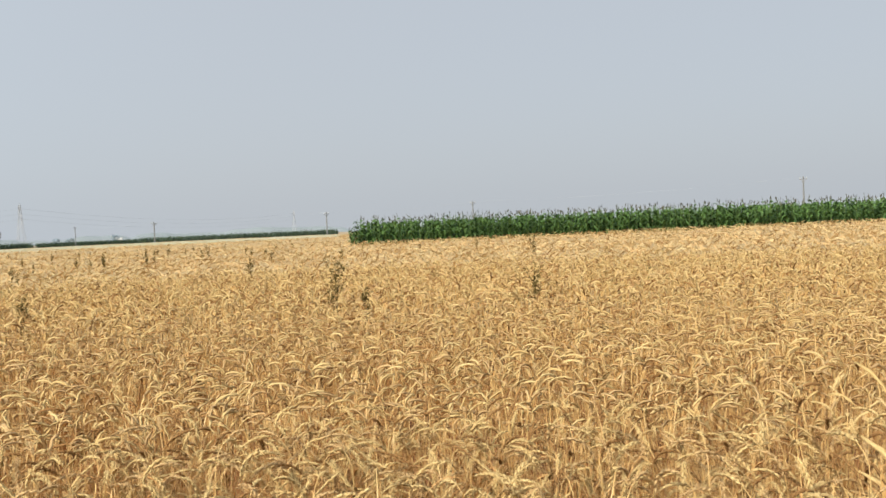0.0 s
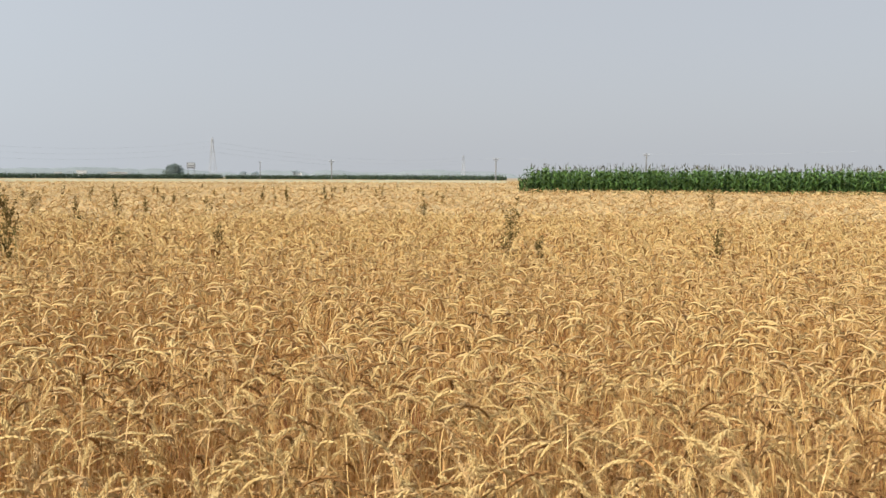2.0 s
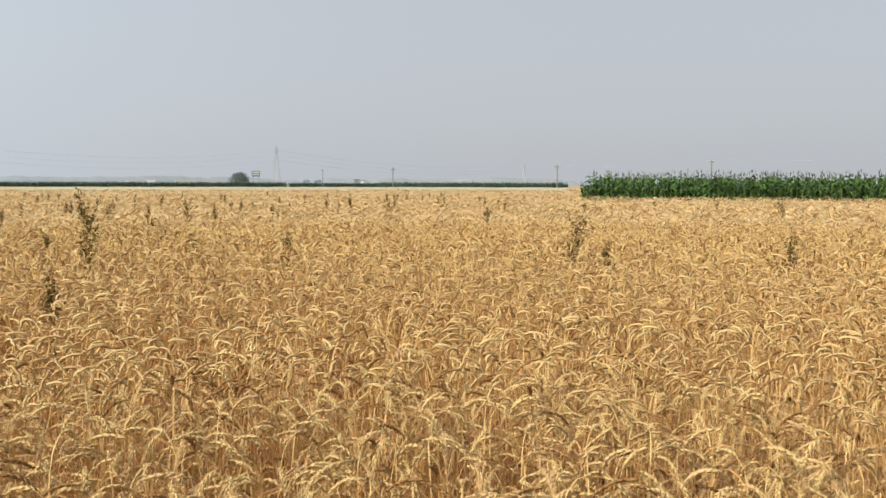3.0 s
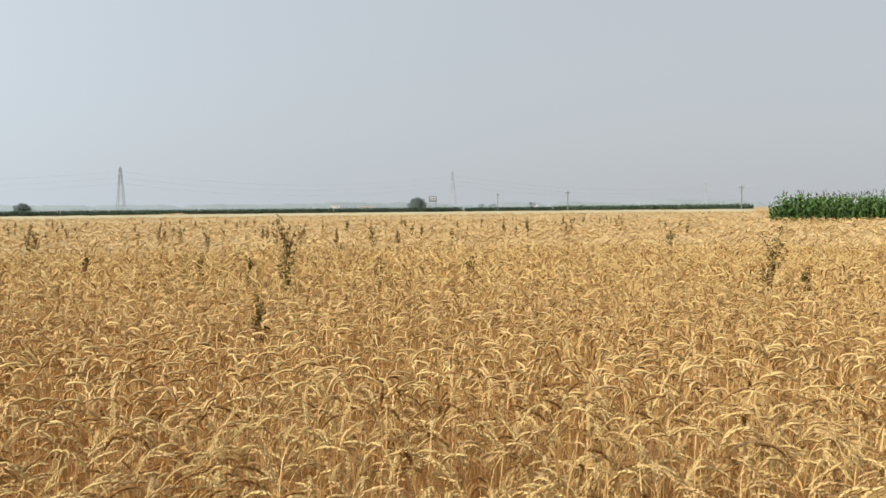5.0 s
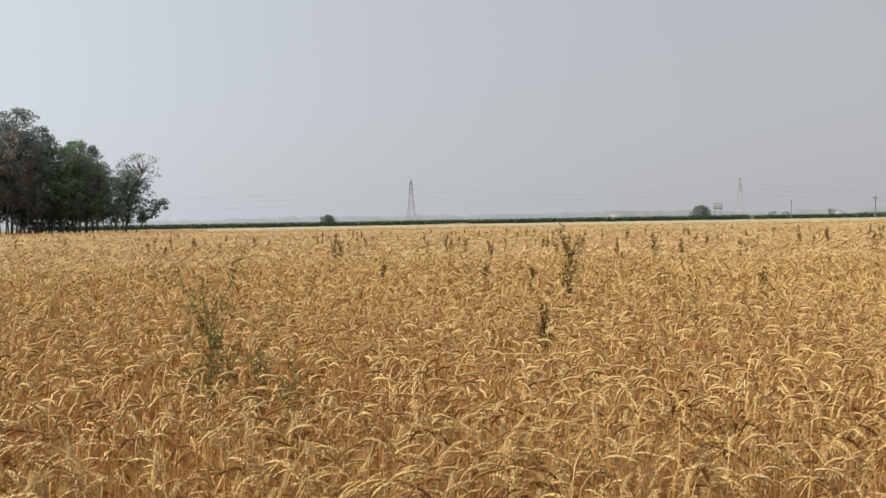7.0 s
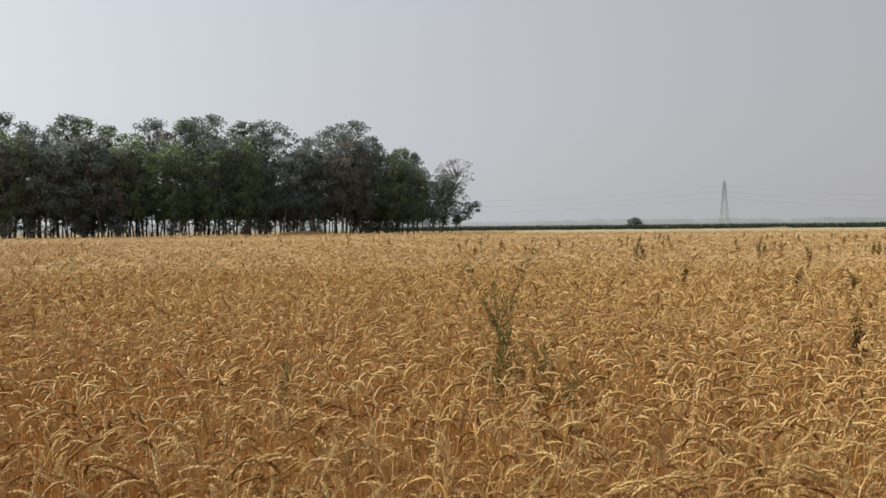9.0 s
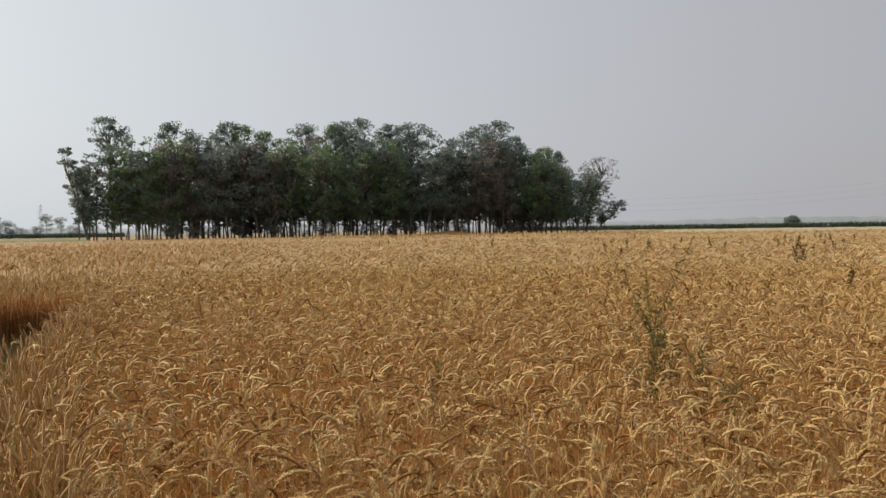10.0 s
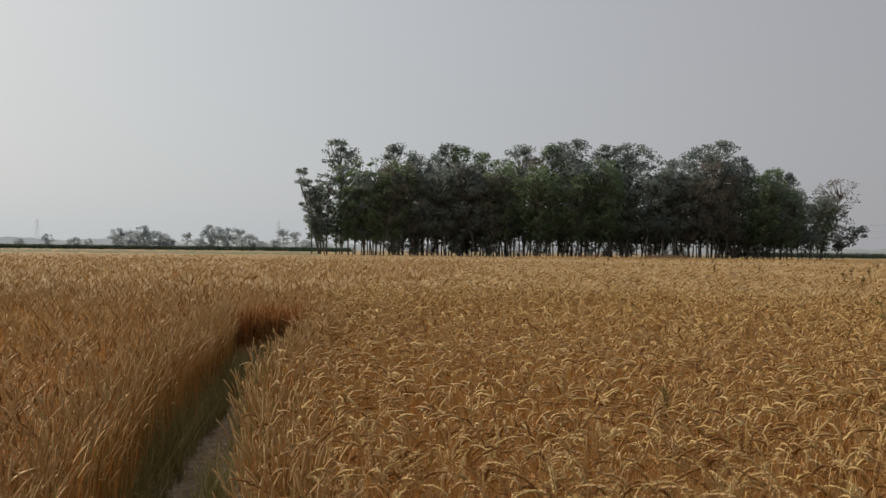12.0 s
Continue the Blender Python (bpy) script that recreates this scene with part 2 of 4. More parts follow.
def ribbon(pts, widths, side):
    """A thin blade along pts, spread along side."""
    pts, side = np.asarray(pts, float), np.asarray(side, float)
    w = np.broadcast_to(np.asarray(widths, float), (len(pts),))[:, None]
    v = np.stack([pts - side * w / 2, pts + side * w / 2], 1).reshape(-1, 3)
    t = []
    for i in range(len(pts) - 1):
        t += [(2 * i, 2 * i + 1, 2 * i + 3), (2 * i, 2 * i + 3, 2 * i + 2)]
    return v, np.array(t)


def box(cx, cy, cz, sx, sy, sz):
    """An upright box with its centre and sizes."""
    v = [(cx + sx / 2 * i, cy + sy / 2 * j, cz + sz / 2 * k) for i in (-1, 1) for j in (-1, 1) for k in (-1, 1)]
    t = [(0, 1, 3), (0, 3, 2), (4, 6, 7), (4, 7, 5), (0, 4, 5), (0, 5, 1), (2, 3, 7), (2, 7, 6), (0, 2, 6), (0, 6, 4), (1, 5, 7), (1, 7, 3)]
    return np.array(v, float), np.array(t)


def beam(p, q, r=0.1, sides=4):
    return tube(np.linspace(p, q, 2), [r, r], sides, spin=0.78)


def scatter(templates, xy, rng, size=(0.9, 1.12), lean=0.08, spin=None, z=0.0):
    """Chunks that repeat the templates, turned, leaned and scaled, at the places xy."""
    chunks = []
    pick = rng.integers(0, len(templates), len(xy))
    for k, parts in enumerate(templates):
        at = xy[pick == k]
        n = len(at)
        if not n:
            continue
        a = rng.uniform(0, 2 * np.pi, n) if spin is None else rng.normal(spin[0], spin[1], n)
        s = rng.uniform(*size, n)
        lx, ly = rng.normal(0, lean, n), rng.normal(0, lean, n)
        for v, t, m in parts:
            x = (v[None, :, 0] * np.cos(a)[:, None] - v[None, :, 1] * np.sin(a)[:, None]) * s[:, None]
            y = (v[None, :, 0] * np.sin(a)[:, None] + v[None, :, 1] * np.cos(a)[:, None]) * s[:, None]
            h = np.broadcast_to(v[None, :, 2] * s[:, None], x.shape)
            p = np.stack([x + h * lx[:, None] + at[:, :1], y + h * ly[:, None] + at[:, 1:2], h + z], -1).reshape(-1, 3)
            tt = (t[None] + (np.arange(n) * len(v))[:, None, None]).reshape(-1, 3)
            chunks.append((p, tt, m))
    return chunks


def polar(az, d, z=0.0):
    return np.array([-math.sin(radians(az)) * d, math.cos(radians(az)) * d, z])


# ---- the plan ----
FURROW = np.array([(14.0, -3.45), (-0.2, -0.52), (-3.3, 0.13), (-6.0, 0.62), (-7.9, 1.22), (-9.7, 1.76), (-10.9, 2.15), (-11.9, 2.40)])
FURROW_WIDE = (0.0, 0.0, 0.0, 0.0, 0.12, 0.22, 0.32, 0.52)
CORN_A, CORN_B = np.array([16.3, 51.6]), np.array([70.0, 27.0])
CORN_U = (CORN_B - CORN_A) / np.linalg.norm(CORN_B - CORN_A)
CORN_N = np.array([-CORN_U[1], CORN_U[0]])
GROVE_A, GROVE_B, GROVE_SCALE = polar(75.4, 126)[:2], polar(41.6, 137)[:2], 1.245
GROVE_U = (GROVE_B - GROVE_A) / np.linalg.norm(GROVE_B - GROVE_A)
GROVE_N = np.array([GROVE_U[1], -GROVE_U[0]])
if GROVE_N @ GROVE_A < 0:
    GROVE_N = -GROVE_N
GROVE_LEN = float(np.linalg.norm(GROVE_B - GROVE_A))


def furrow_gap(p):
    """Distance of the points p from the path's middle line."""
    best = np.full(len(p), 1e9)
    for a, b, wa, wb in zip(FURROW[:-1], FURROW[1:], FURROW_WIDE[:-1], FURROW_WIDE[1:]):
        t = np.clip(((p - a) @ (b - a)) / ((b - a) @ (b - a)), 0, 1)
        best = np.minimum(best, np.linalg.norm(p - a - t[:, None] * (b - a), axis=1) - wa - (wb - wa) * t)
    return best


def in_block(p, a, u, n, length, depth, margin=0.0):
    s, d = (p - a) @ u, (p - a) @ n
    return (s > -margin) & (s < length + margin) & (d > -margin) & (d < depth + margin)


def bare(p):
    """Where no wheat grows: the corn block and the grove."""
    return in_block(p, CORN_A, CORN_U, CORN_N, 60, 60, 0.4) | in_block(p, GROVE_A, GROVE_U, GROVE_N, GROVE_LEN, 20, 0.0)


def left_plot(p):
    """The plot beyond the path, where the ears stand upright."""
    line = np.interp(p[:, 0], FURROW[:, 0][::-1], FURROW[:, 1][::-1])
    return np.where(p[:, 0] > -12.3, p[:, 1] < line, p[:, 1] < 2.4 + 0.6 * (-12.3 - p[:, 0]))


# ---- ground, path and the mass of straw ----
def ground():
    rr = np.concatenate([[0], np.geomspace(1, 4000, 40)])
    n = 96
    v, t = [(0, 0, 0)], []
    for i, r in enumerate(rr[1:]):
        for k in range(n):
            a = 2 * math.pi * k / n
            v.append((r * math.cos(a), r * math.sin(a), 0.0))
    for k in range(n):
        t.append((0, 1 + k, 1 + (k + 1) % n))
    for i in range(len(rr) - 2):
        for k in range(n):
            p, q = 1 + i * n + k, 1 + i * n + (k + 1) % n
            t += [(p, p + n, q + n), (p, q + n, q)]
    ob = build("ground", [(v, t, 0)], [SOIL])
    return tagged(ob, "flat dry tan farmland soil reaching the horizon", "ground", kind="structure")


def path():
    """The trodden earth of the narrow path, with clods."""
    rng = np.random.default_rng(3)
    pts = np.concatenate([np.linspace(a, b, 2 + int(np.linalg.norm(b - a) * 18))[:-1] for a, b in zip(FURROW[:-1], FURROW[1:])] + [FURROW[-1:]])
    d = np.gradient(pts, axis=0)
    d /= np.linalg.norm(d, axis=1)[:, None]
    n = np.stack([-d[:, 1], d[:, 0]], 1)
    offs = np.linspace(-0.46, 0.46, 21)
    v = []
    for p, q in zip(pts, n):
        for o in offs:
            x, y = p + q * o
            v.append((x, y, 0.065 - 0.075 * (o / 0.46) ** 2 + 0.03 * noise.noise((x * 3, y * 3, 0)) + 0.045 * noise.noise((x * 9, y * 9, 4)) + 0.022 * noise.noise((x * 24, y * 24, 9))))
    t, w = [], len(offs)
    for i in range(len(pts) - 1):
        for k in range(w - 1):
            a = i * w + k
            t += [(a, a + 1, a + w + 1), (a, a + w + 1, a + w)]
    ob = build("path", [(v, t, 0)], [PATH_SOIL])
    return tagged(ob, "narrow trodden path of pale cracked dry earth", "path", kind="structure")


def straw_mass():
    """The thick lower growth of the wheat, as one uneven sheet under the ears: a square net near by, rings beyond."""
    rng = np.random.default_rng(5)

    def lift(p, r):
        z = np.interp(r, [0, 2.2, 6, 10, 16, 30, 60, 220], [0.10, 0.14, 0.24, 0.37, 0.48, 0.60, 0.72, 0.92])
        z = z + rng.normal(0, 1, len(z)) * np.interp(r, [0, 2, 5, 10, 40, 200], [0.03, 0.04, 0.055, 0.06, 0.03, 0.03])
        gap = furrow_gap(p)
        z = np.where(left_plot(p) & (gap < 2.0), np.maximum(z, 0.52), z)
        z = np.where(gap < 1.6, z * np.clip((gap - 0.30) / 0.25, 0, 1) - 0.03 * (gap < 0.36), z)
        return np.column_stack([p, np.where(bare(p), -0.05, z)])

    def net(rows, cols, around):
        i, k = np.meshgrid(np.arange(rows - 1), np.arange(cols if around else cols - 1), indexing="ij")
        q0, q1 = i * cols + k, i * cols + (k + 1) % cols
        return np.stack([np.stack([q0, q0 + cols, q1 + cols], -1), np.stack([q0, q1 + cols, q1], -1)], 2).reshape(-1, 3)

    g = np.linspace(-14, 14, 200)
    X, Y = np.meshgrid(g, g, indexing="ij")
    p = np.stack([X, Y], -1).reshape(-1, 2) + rng.normal(0, 0.02, (len(g) ** 2, 2))
    r = np.hypot(p[:, 0], p[:, 1])
    near, t = lift(p, r), net(len(g), len(g), False)
    t = t[r[t].max(1) < 13.6]
    # the shade-dark colour goes only near by, where gaps between stems show
    near_shade = np.where(r[t[:, 0]] + rng.normal(0, 1.6, len(t)) < 7, 1, 0)
    n, rr = 520, np.geomspace(13.2, 212, 78)
    R, A = np.meshgrid(rr, np.linspace(0, 2 * np.pi, n, endpoint=False), indexing="ij")
    p = np.stack([R * np.cos(A), R * np.sin(A)], -1).reshape(-1, 2)
    ob = build("wheat_undergrowth", [(near, t, near_shade), (lift(p, R.ravel()), net(len(rr), n, True), 0)], [STRAW, BASAL_SHADE])
    return tagged(ob, "dense brown straw and lower stems of ripe wheat", "wheat", kind="stuff")


def path_litter():
    """Clods of earth and broken straw lying on the path."""
    rng = np.random.default_rng(7)
    chunks = []
    seg = [(a, b) for a, b in zip(FURROW[1:-1], FURROW[2:])]
    for k in range(3600):
        a, b = seg[rng.integers(0, len(seg))]
        x, y = a + (b - a) * rng.uniform(0, 1) + rng.normal(0, 0.17, 2)
        z = 0.035 + 0.03 * noise.noise((x * 3, y * 3, 0)) + 0.035 * noise.noise((x * 9, y * 9, 4))
        if k % 2:
            q = rng.uniform(0.012, 0.05) if k % 10 else rng.uniform(0.05, 0.085)
            v = np.array([(1, 0, 0), (0, 1, 0), (-1, 0, 0), (0, -1, 0), (0, 0, 0.7), (0, 0, -0.5)]) * rng.uniform(0.7, 1.3, (6, 3)) * q + (x, y, z)
            t = [(0, 1, 4), (1, 2, 4), (2, 3, 4), (3, 0, 4), (1, 0, 5), (2, 1, 5), (3, 2, 5), (0, 3, 5)]
            chunks.append((v, t, 0))
        else:
            w, n = rng.uniform(0, 6.28), rng.uniform(0.06, 0.22)
            d = np.array([math.cos(w), math.sin(w), rng.uniform(-0.05, 0.12)]) * n
            chunks.append((*ribbon(np.array([(x, y, z + 0.012), np.array([x, y, z + 0.014]) + d]), [0.005, 0.003], np.array([-math.sin(w), math.cos(w), 0])), 1))
    ob = build("path_litter", chunks, [PATH_SOIL, LEAF])
    return tagged(ob, "clods of dry earth and broken straw on the path", "litter", kind="stuff")


def grass_tuft(seed):
    """A small tuft of thin green blades."""
    rng = np.random.default_rng(seed)
    chunks = []
    for _ in range(40):
        a, h = rng.uniform(0, 6.28), rng.uniform(0.12, 0.42)
        s = np.linspace(0, 1, 4)
        out = s ** 1.6 * h * rng.uniform(0.2, 0.7)
        x0, y0 = rng.normal(0, 0.03, 2)
        pts = np.stack([x0 + np.cos(a) * out, y0 + np.sin(a) * out, s * h], 1)
        chunks.append((*ribbon(pts, 0.006 * (1 - s) + 0.001, np.array([-math.sin(a), math.cos(a), 0])), 0))
    return tagged(build("grass_tuft", chunks, [TUFT]), "tuft of dull green grass at the edge of the path", "grass", group="grass tufts")


def grass_tufts():
    rng = np.random.default_rng(8)
    made = [grass_tuft(k) for k in range(3)]
    for k in range(120):
        a, b = FURROW[(k % 4) + 2], FURROW[(k % 4) + 3]
        d = (b - a) / np.linalg.norm(b - a)
        p = a + (b - a) * rng.uniform(0, 1) + np.array([-d[1], d[0]]) * rng.choice([-0.8, 1.25], p=[0.35, 0.65]) * rng.uniform(0.12, 0.28)
        m = pose(p[0], p[1], 0.02, 0, 0, rng.uniform(0, 360)) @ Matrix.Scale(rng.uniform(0.7, 1.4), 4)
        if k < 3:
            made[k].matrix_basis = m
        else:
            copy_thing(made[k % 3], m @ Matrix.Scale(1 / made[k % 3].scale[2], 4))


ground()
path()
path_litter()
grass_tufts()
straw_mass()


# ---- wheat ----
def wheat_line(rng, height, nod, bend=0.74):
    """Middle line of a stem whose top bows over by nod degrees from bend on; the last part is the ear."""
    length = height + 0.13
    s = np.linspace(0, 1, 60)
    th = radians(rng.uniform(0, 6)) + radians(nod) * np.clip((s - bend) / (1 - bend), 0, 1) ** rng.uniform(0.8, 1.25)
    ds = length / 59
    x, z = np.cumsum(np.sin(th)) * ds, np.cumsum(np.cos(th)) * ds
    pts = np.stack([x, np.zeros(60), z], 1)
    pts[:, 2] *= height / pts[:, 2].max()
    return pts


def along(pts, f):
    f = np.clip(np.asarray(f), 0, 1) * (len(pts) - 1)
    i = np.minimum(f.astype(int), len(pts) - 2)
    w = (f - i)[:, None]
    return pts[i] * (1 - w) + pts[i + 1] * w


def wheat_plant(rng, level, nod, stem_mat=1, ear=0):
    """Parts of one wheat plant; level 0 is the fullest."""
    bowed = nod > 60
    h = rng.choice([rng.uniform(0.74, 0.90), rng.uniform(0.74, 0.90), rng.uniform(0.60, 0.78)]) if level < 2 and bowed else rng.uniform(0.74, 0.89)
    line = wheat_line(rng, h, nod, rng.uniform(0.77, 0.82) if bowed else 0.70)
    ear_len = rng.uniform(0.088, 0.118)
    ear0 = 1 - ear_len / (h + 0.13)
    y = np.array([0.0, 1.0, 0.0])
    leaf_mat = 2 if stem_mat == 1 else stem_mat
    # far plants take the ear colour with haze in it
    if level >= 3 and ear == 0:
        ear = 8
    parts = []
    if level == 0:
        parts.append((*ribbon(along(line, np.array([0.15, 0.6, 0.78, 0.83, 0.87, ear0])), np.array([4.0, 3.6, 3.0, 2.8, 2.6, 2.6]) * 1e-3, np.array([0.35, 0.93, 0.1])), stem_mat))
        n = 12
        ep = along(line, np.linspace(ear0, 1.0, n + 1))
        vs, ts, av, at = [], [], [], []
        for i in range(n):
            d = ep[i + 1] - ep[i]
            d /= np.linalg.norm(d)
            up = np.cross(d, y)
            swing = (1 if i % 2 else -1) * (0.27 if bowed else 0.22)
            ax = d * 0.9 + y * swing + up * rng.normal(0, 0.14)
            ax /= np.linalg.norm(ax)
            e1 = np.cross(ax, up)
            e1 /= np.linalg.norm(e1)
            e2 = np.cross(ax, e1)
            c = ep[i] + y * swing * 0.008
            k = (0.0078 if bowed else 0.0068) * (1.0 if 1 < i < n - 2 else 0.75)
            b = len(vs)
            vs += [c - ax * 0.010, c + e1 * k * 0.52, c + e2 * k * 0.6, c - e1 * k * 0.52, c - e2 * k * 0.6, c + ax * 0.017]
            for q in range(4):
                ts += [(b, b + 1 + q, b + 1 + (q + 1) % 4), (b + 5, b + 1 + (q + 1) % 4, b + 1 + q)]
            for _ in range(3):
                out = ax * 0.9 + rng.normal(0, 0.22 if bowed else 0.12, 3)
                b = len(av)
                av += [c + ax * 0.008 + e1 * 0.0005, c + ax * 0.008 - e1 * 0.0005, c + ax * 0.01 + out * rng.uniform(0.02, 0.055)]
                at.append((b, b + 1, b + 2))
        parts += [(np.array(vs), np.array(ts), ear), (np.array(av), np.array(at), ear)]
        for _ in range(3):
            a0, z0, z1 = rng.uniform(0, 6.28), rng.uniform(0.15, 0.35), rng.uniform(0.5, 0.76)
            foot, tip = rng.normal(0, 0.05, 2), np.array([math.cos(a0), math.sin(a0)]) * rng.uniform(0.03, 0.2)
            parts.append((*ribbon(np.array([(*foot, z0), (*(foot + tip), z1)]), [0.0032, 0.0016], np.array([-math.sin(a0), math.cos(a0), 0])), rng.choice([1, 7, 7])))
        for k in range(2):
            parts.append((*wheat_leaf(rng, line, rng.uniform(0.45, 0.82), 4), leaf_mat if k or stem_mat != 1 else 7))
    elif level == 1:
        parts.append((*ribbon(along(line, np.array([0.45, 0.78, 0.85, ear0])), 0.0036, y), stem_mat))
        ep = along(line, np.linspace(ear0, 1, 6)) + y * (np.where(np.arange(6) % 2, 1.0, -1.0) * 0.0024)[:, None]
        parts.append((*tube(ep, np.array([2.2, 6.6, 5.4, 7.0, 5.8, 1.4]) * (1.0e-3 if bowed else 0.85e-3), 3, spin=rng.uniform(0, 6.28)), ear))
        parts.append((*wheat_leaf(rng, line, rng.uniform(0.5, 0.84), 3), leaf_mat))
        a0, tip = rng.uniform(0, 6.28), rng.normal(0, 0.12, 2)
        parts.append((*ribbon(np.array([(0, 0, 0.35), (*tip, rng.uniform(0.55, 0.78))]), [0.0045, 0.003], np.array([-math.sin(a0), math.cos(a0), 0])), rng.choice([1, 7])))
    elif level == 2:
        parts.append((*ribbon(along(line, np.array([0.55, 0.82])), np.array([0.008, 0.006]), np.array([rng.normal(0, 1), rng.normal(0, 1), 0.0])), 1))
        arc = along(line, np.array([0.79, 0.87, 0.935, 1.0]))
        parts.append((*tube(arc, np.array([2.5, 6.0, 9.0, 3.5]) * (1.0e-3 if bowed else 0.8e-3), 3, spin=rng.uniform(0, 6.28)), ear))
    elif level == 3:
        arc = along(line, np.array([0.82, 0.91, 1.0])) * np.array([1.4, 1, 1])
        parts.append((*ribbon(arc, np.array([0.010, 0.026, 0.010]), np.array([0.4, rng.uniform(0.4, 1), rng.uniform(-0.9, 0.9)])), ear))
    else:
        arc = along(line, np.array([0.84, 0.92, 1.0])) * np.array([2.0, 1, 1])
        parts.append((*ribbon(arc, np.array([0.02, 0.036, 0.014]), np.array([0.3, rng.uniform(0.4, 1), rng.uniform(-0.8, 0.8)])), ear))
    return parts


def wheat_leaf(rng, line, f0, segs):
    """A dry curled leaf that leaves the stem at f0."""
    p0 = along(line, np.array([f0]))[0]
    a, length = rng.uniform(0, 2 * np.pi), rng.uniform(0.12, 0.24)
    s = np.linspace(0, 1, segs + 1)
    up = rng.uniform(0.2, 0.9)
    out = s * length * 0.7
    z = up * s * length - 1.3 * up * s ** 2 * length + rng.uniform(-0.03, 0.03) * s
    pts = p0 + np.stack([np.cos(a) * out, np.sin(a) * out, z], 1)
    side = np.array([-np.sin(a), np.cos(a), rng.uniform(-0.6, 0.6)])
    return ribbon(pts, 0.0038 * (1 - s ** 2) + 0.001, side)


def wheat_field():
    rng = np.random.default_rng(11)

    def nod(far):
        if far:
            return rng.choice([rng.uniform(20, 75), rng.uniform(80, 165)], p=[0.45, 0.55])
        return rng.choice([rng.uniform(105, 180), rng.uniform(60, 105), rng.uniform(20, 60)], p=[0.64, 0.20, 0.16])

    def ear_of(j):
        return (0, 5, 0, 4, 0, 5, 0, 0, 5, 4)[j % 10]

    nodding = {k: [wheat_plant(rng, k, nod(k > 2), 1, ear_of(j) if k < 3 else (5, 0, 5, 0, 4, 5, 0, 5, 5, 0)[j % 10]) for j in range(30)] for k in range(5)}
    upright = {k: [wheat_plant(rng, k, rng.uniform(4, 55), 1, 4 if j % 5 == 0 else 5) for j in range(18)] for k in range(5)}
    edge = {k: [wheat_plant(rng, k, rng.uniform(2, 50), 1 if k > 1 else 3, 4 if j % 4 == 0 else 5) for j in range(8)] for k in range(5)}
    chunks = []
    bands = [(0.8, 1.6, 110, 2), (1.6, 3.5, 400, 0), (3.5, 8.5, 265, 1), (8.5, 18, 100, 2), (18, 34, 34, 3), (34, 66, 13, 4), (66, 130, 4, 4)]
    a0, a1 = -53.0, 97.0
    for r0, r1, per, level in bands:
        n = int(math.pi * (r1 ** 2 - r0 ** 2) * (a1 - a0) / 360 * per)
        r = np.sqrt(rng.uniform(r0 ** 2, r1 ** 2, n))
        a = np.radians(rng.uniform(a0, a1, n))
        p = np.stack([-np.sin(a) * r - 0.15, np.cos(a) * r], 1)
        stubble = (r > 102) & (a > radians(-16.5)) & (a < radians(38)) | (r > 96) & (a > radians(75))
        keep = ~bare(p) & ~stubble & (furrow_gap(p) > np.where(left_plot(p), np.interp(p[:, 0], [-9.5, -6.5], [0.20, 0.34]), 0.38) + rng.uniform(0, 0.06, n))
        p = p[keep]
        rim = (furrow_gap(p) < 0.6) & (rng.uniform(0, 1, len(p)) < 0.7)
        near = level == 1
        close = near & rim & (np.hypot(p[:, 0], p[:, 1]) < 6.5)
        chunks += scatter(edge[0], p[close & left_plot(p)][::2], rng, (0.8, 1.05), 0.04) + scatter(edge[level], p[rim & ~close], rng, (0.8, 1.05), 0.04)
        p = p[~rim]
        if near:
            close = left_plot(p) & (np.hypot(p[:, 0], p[:, 1]) < 4.7)
            chunks += scatter(upright[0], p[close], rng, lean=0.04)
            p = p[~close]
        left = left_plot(p) | (furrow_gap(p) < 0.45)
        chunks += scatter(nodding[level], p[~left], rng, (0.9, 1.1) if r0 < 60 else (1.1, 1.28))
        chunks += scatter(upright[level], p[left], rng, lean=0.05)
    # the field goes on behind the eye
    r = np.sqrt(rng.uniform(0.7 ** 2, 7 ** 2, 11000))
    a = np.radians(rng.uniform(a1, a0 + 360, 11000))
    p = np.stack([-np.sin(a) * r - 0.15, np.cos(a) * r], 1)
    chunks += scatter(nodding[2], p[furrow_gap(p) > 0.3], rng)
    # thicker growth on both sides of the path's far part
    a = rng.uniform(68, 97, 5200)
    r = np.sqrt(rng.uniform(8.2 ** 2, 14.5 ** 2, 5200))
    p = np.stack([-np.sin(np.radians(a)) * r - 0.15, np.cos(np.radians(a)) * r], 1)
    gap = furrow_gap(p)
    p = p[(gap > 0.30) & (gap < 1.5)]
    left = left_plot(p)
    chunks += scatter(nodding[1], p[~left], rng) + scatter(upright[1], p[left], rng, lean=0.05)
    # full stems along the edges of the path, where they can be seen down to the earth
    s = rng.uniform(0, 1, 36000)
    i = rng.integers(1, len(FURROW) - 1, 36000)
    mid = FURROW[i] * (1 - s[:, None]) + FURROW[np.minimum(i + 1, len(FURROW) - 1)] * s[:, None]
    p = mid + rng.normal(0, 0.45, (36000, 2))
    gap = furrow_gap(p)
    p = p[(gap > np.where(left_plot(p), np.interp(p[:, 0], [-9.5, -6.5], [0.17, 0.31]), 0.34)) & (gap < 0.62) & (np.hypot(p[:, 0], p[:, 1]) > 2.2) & (p[:, 0] < 0)][:11000]
    stems = []
    for _ in range(16):
        line = wheat_line(rng, rng.uniform(0.60, 0.90), rng.uniform(5, 50))
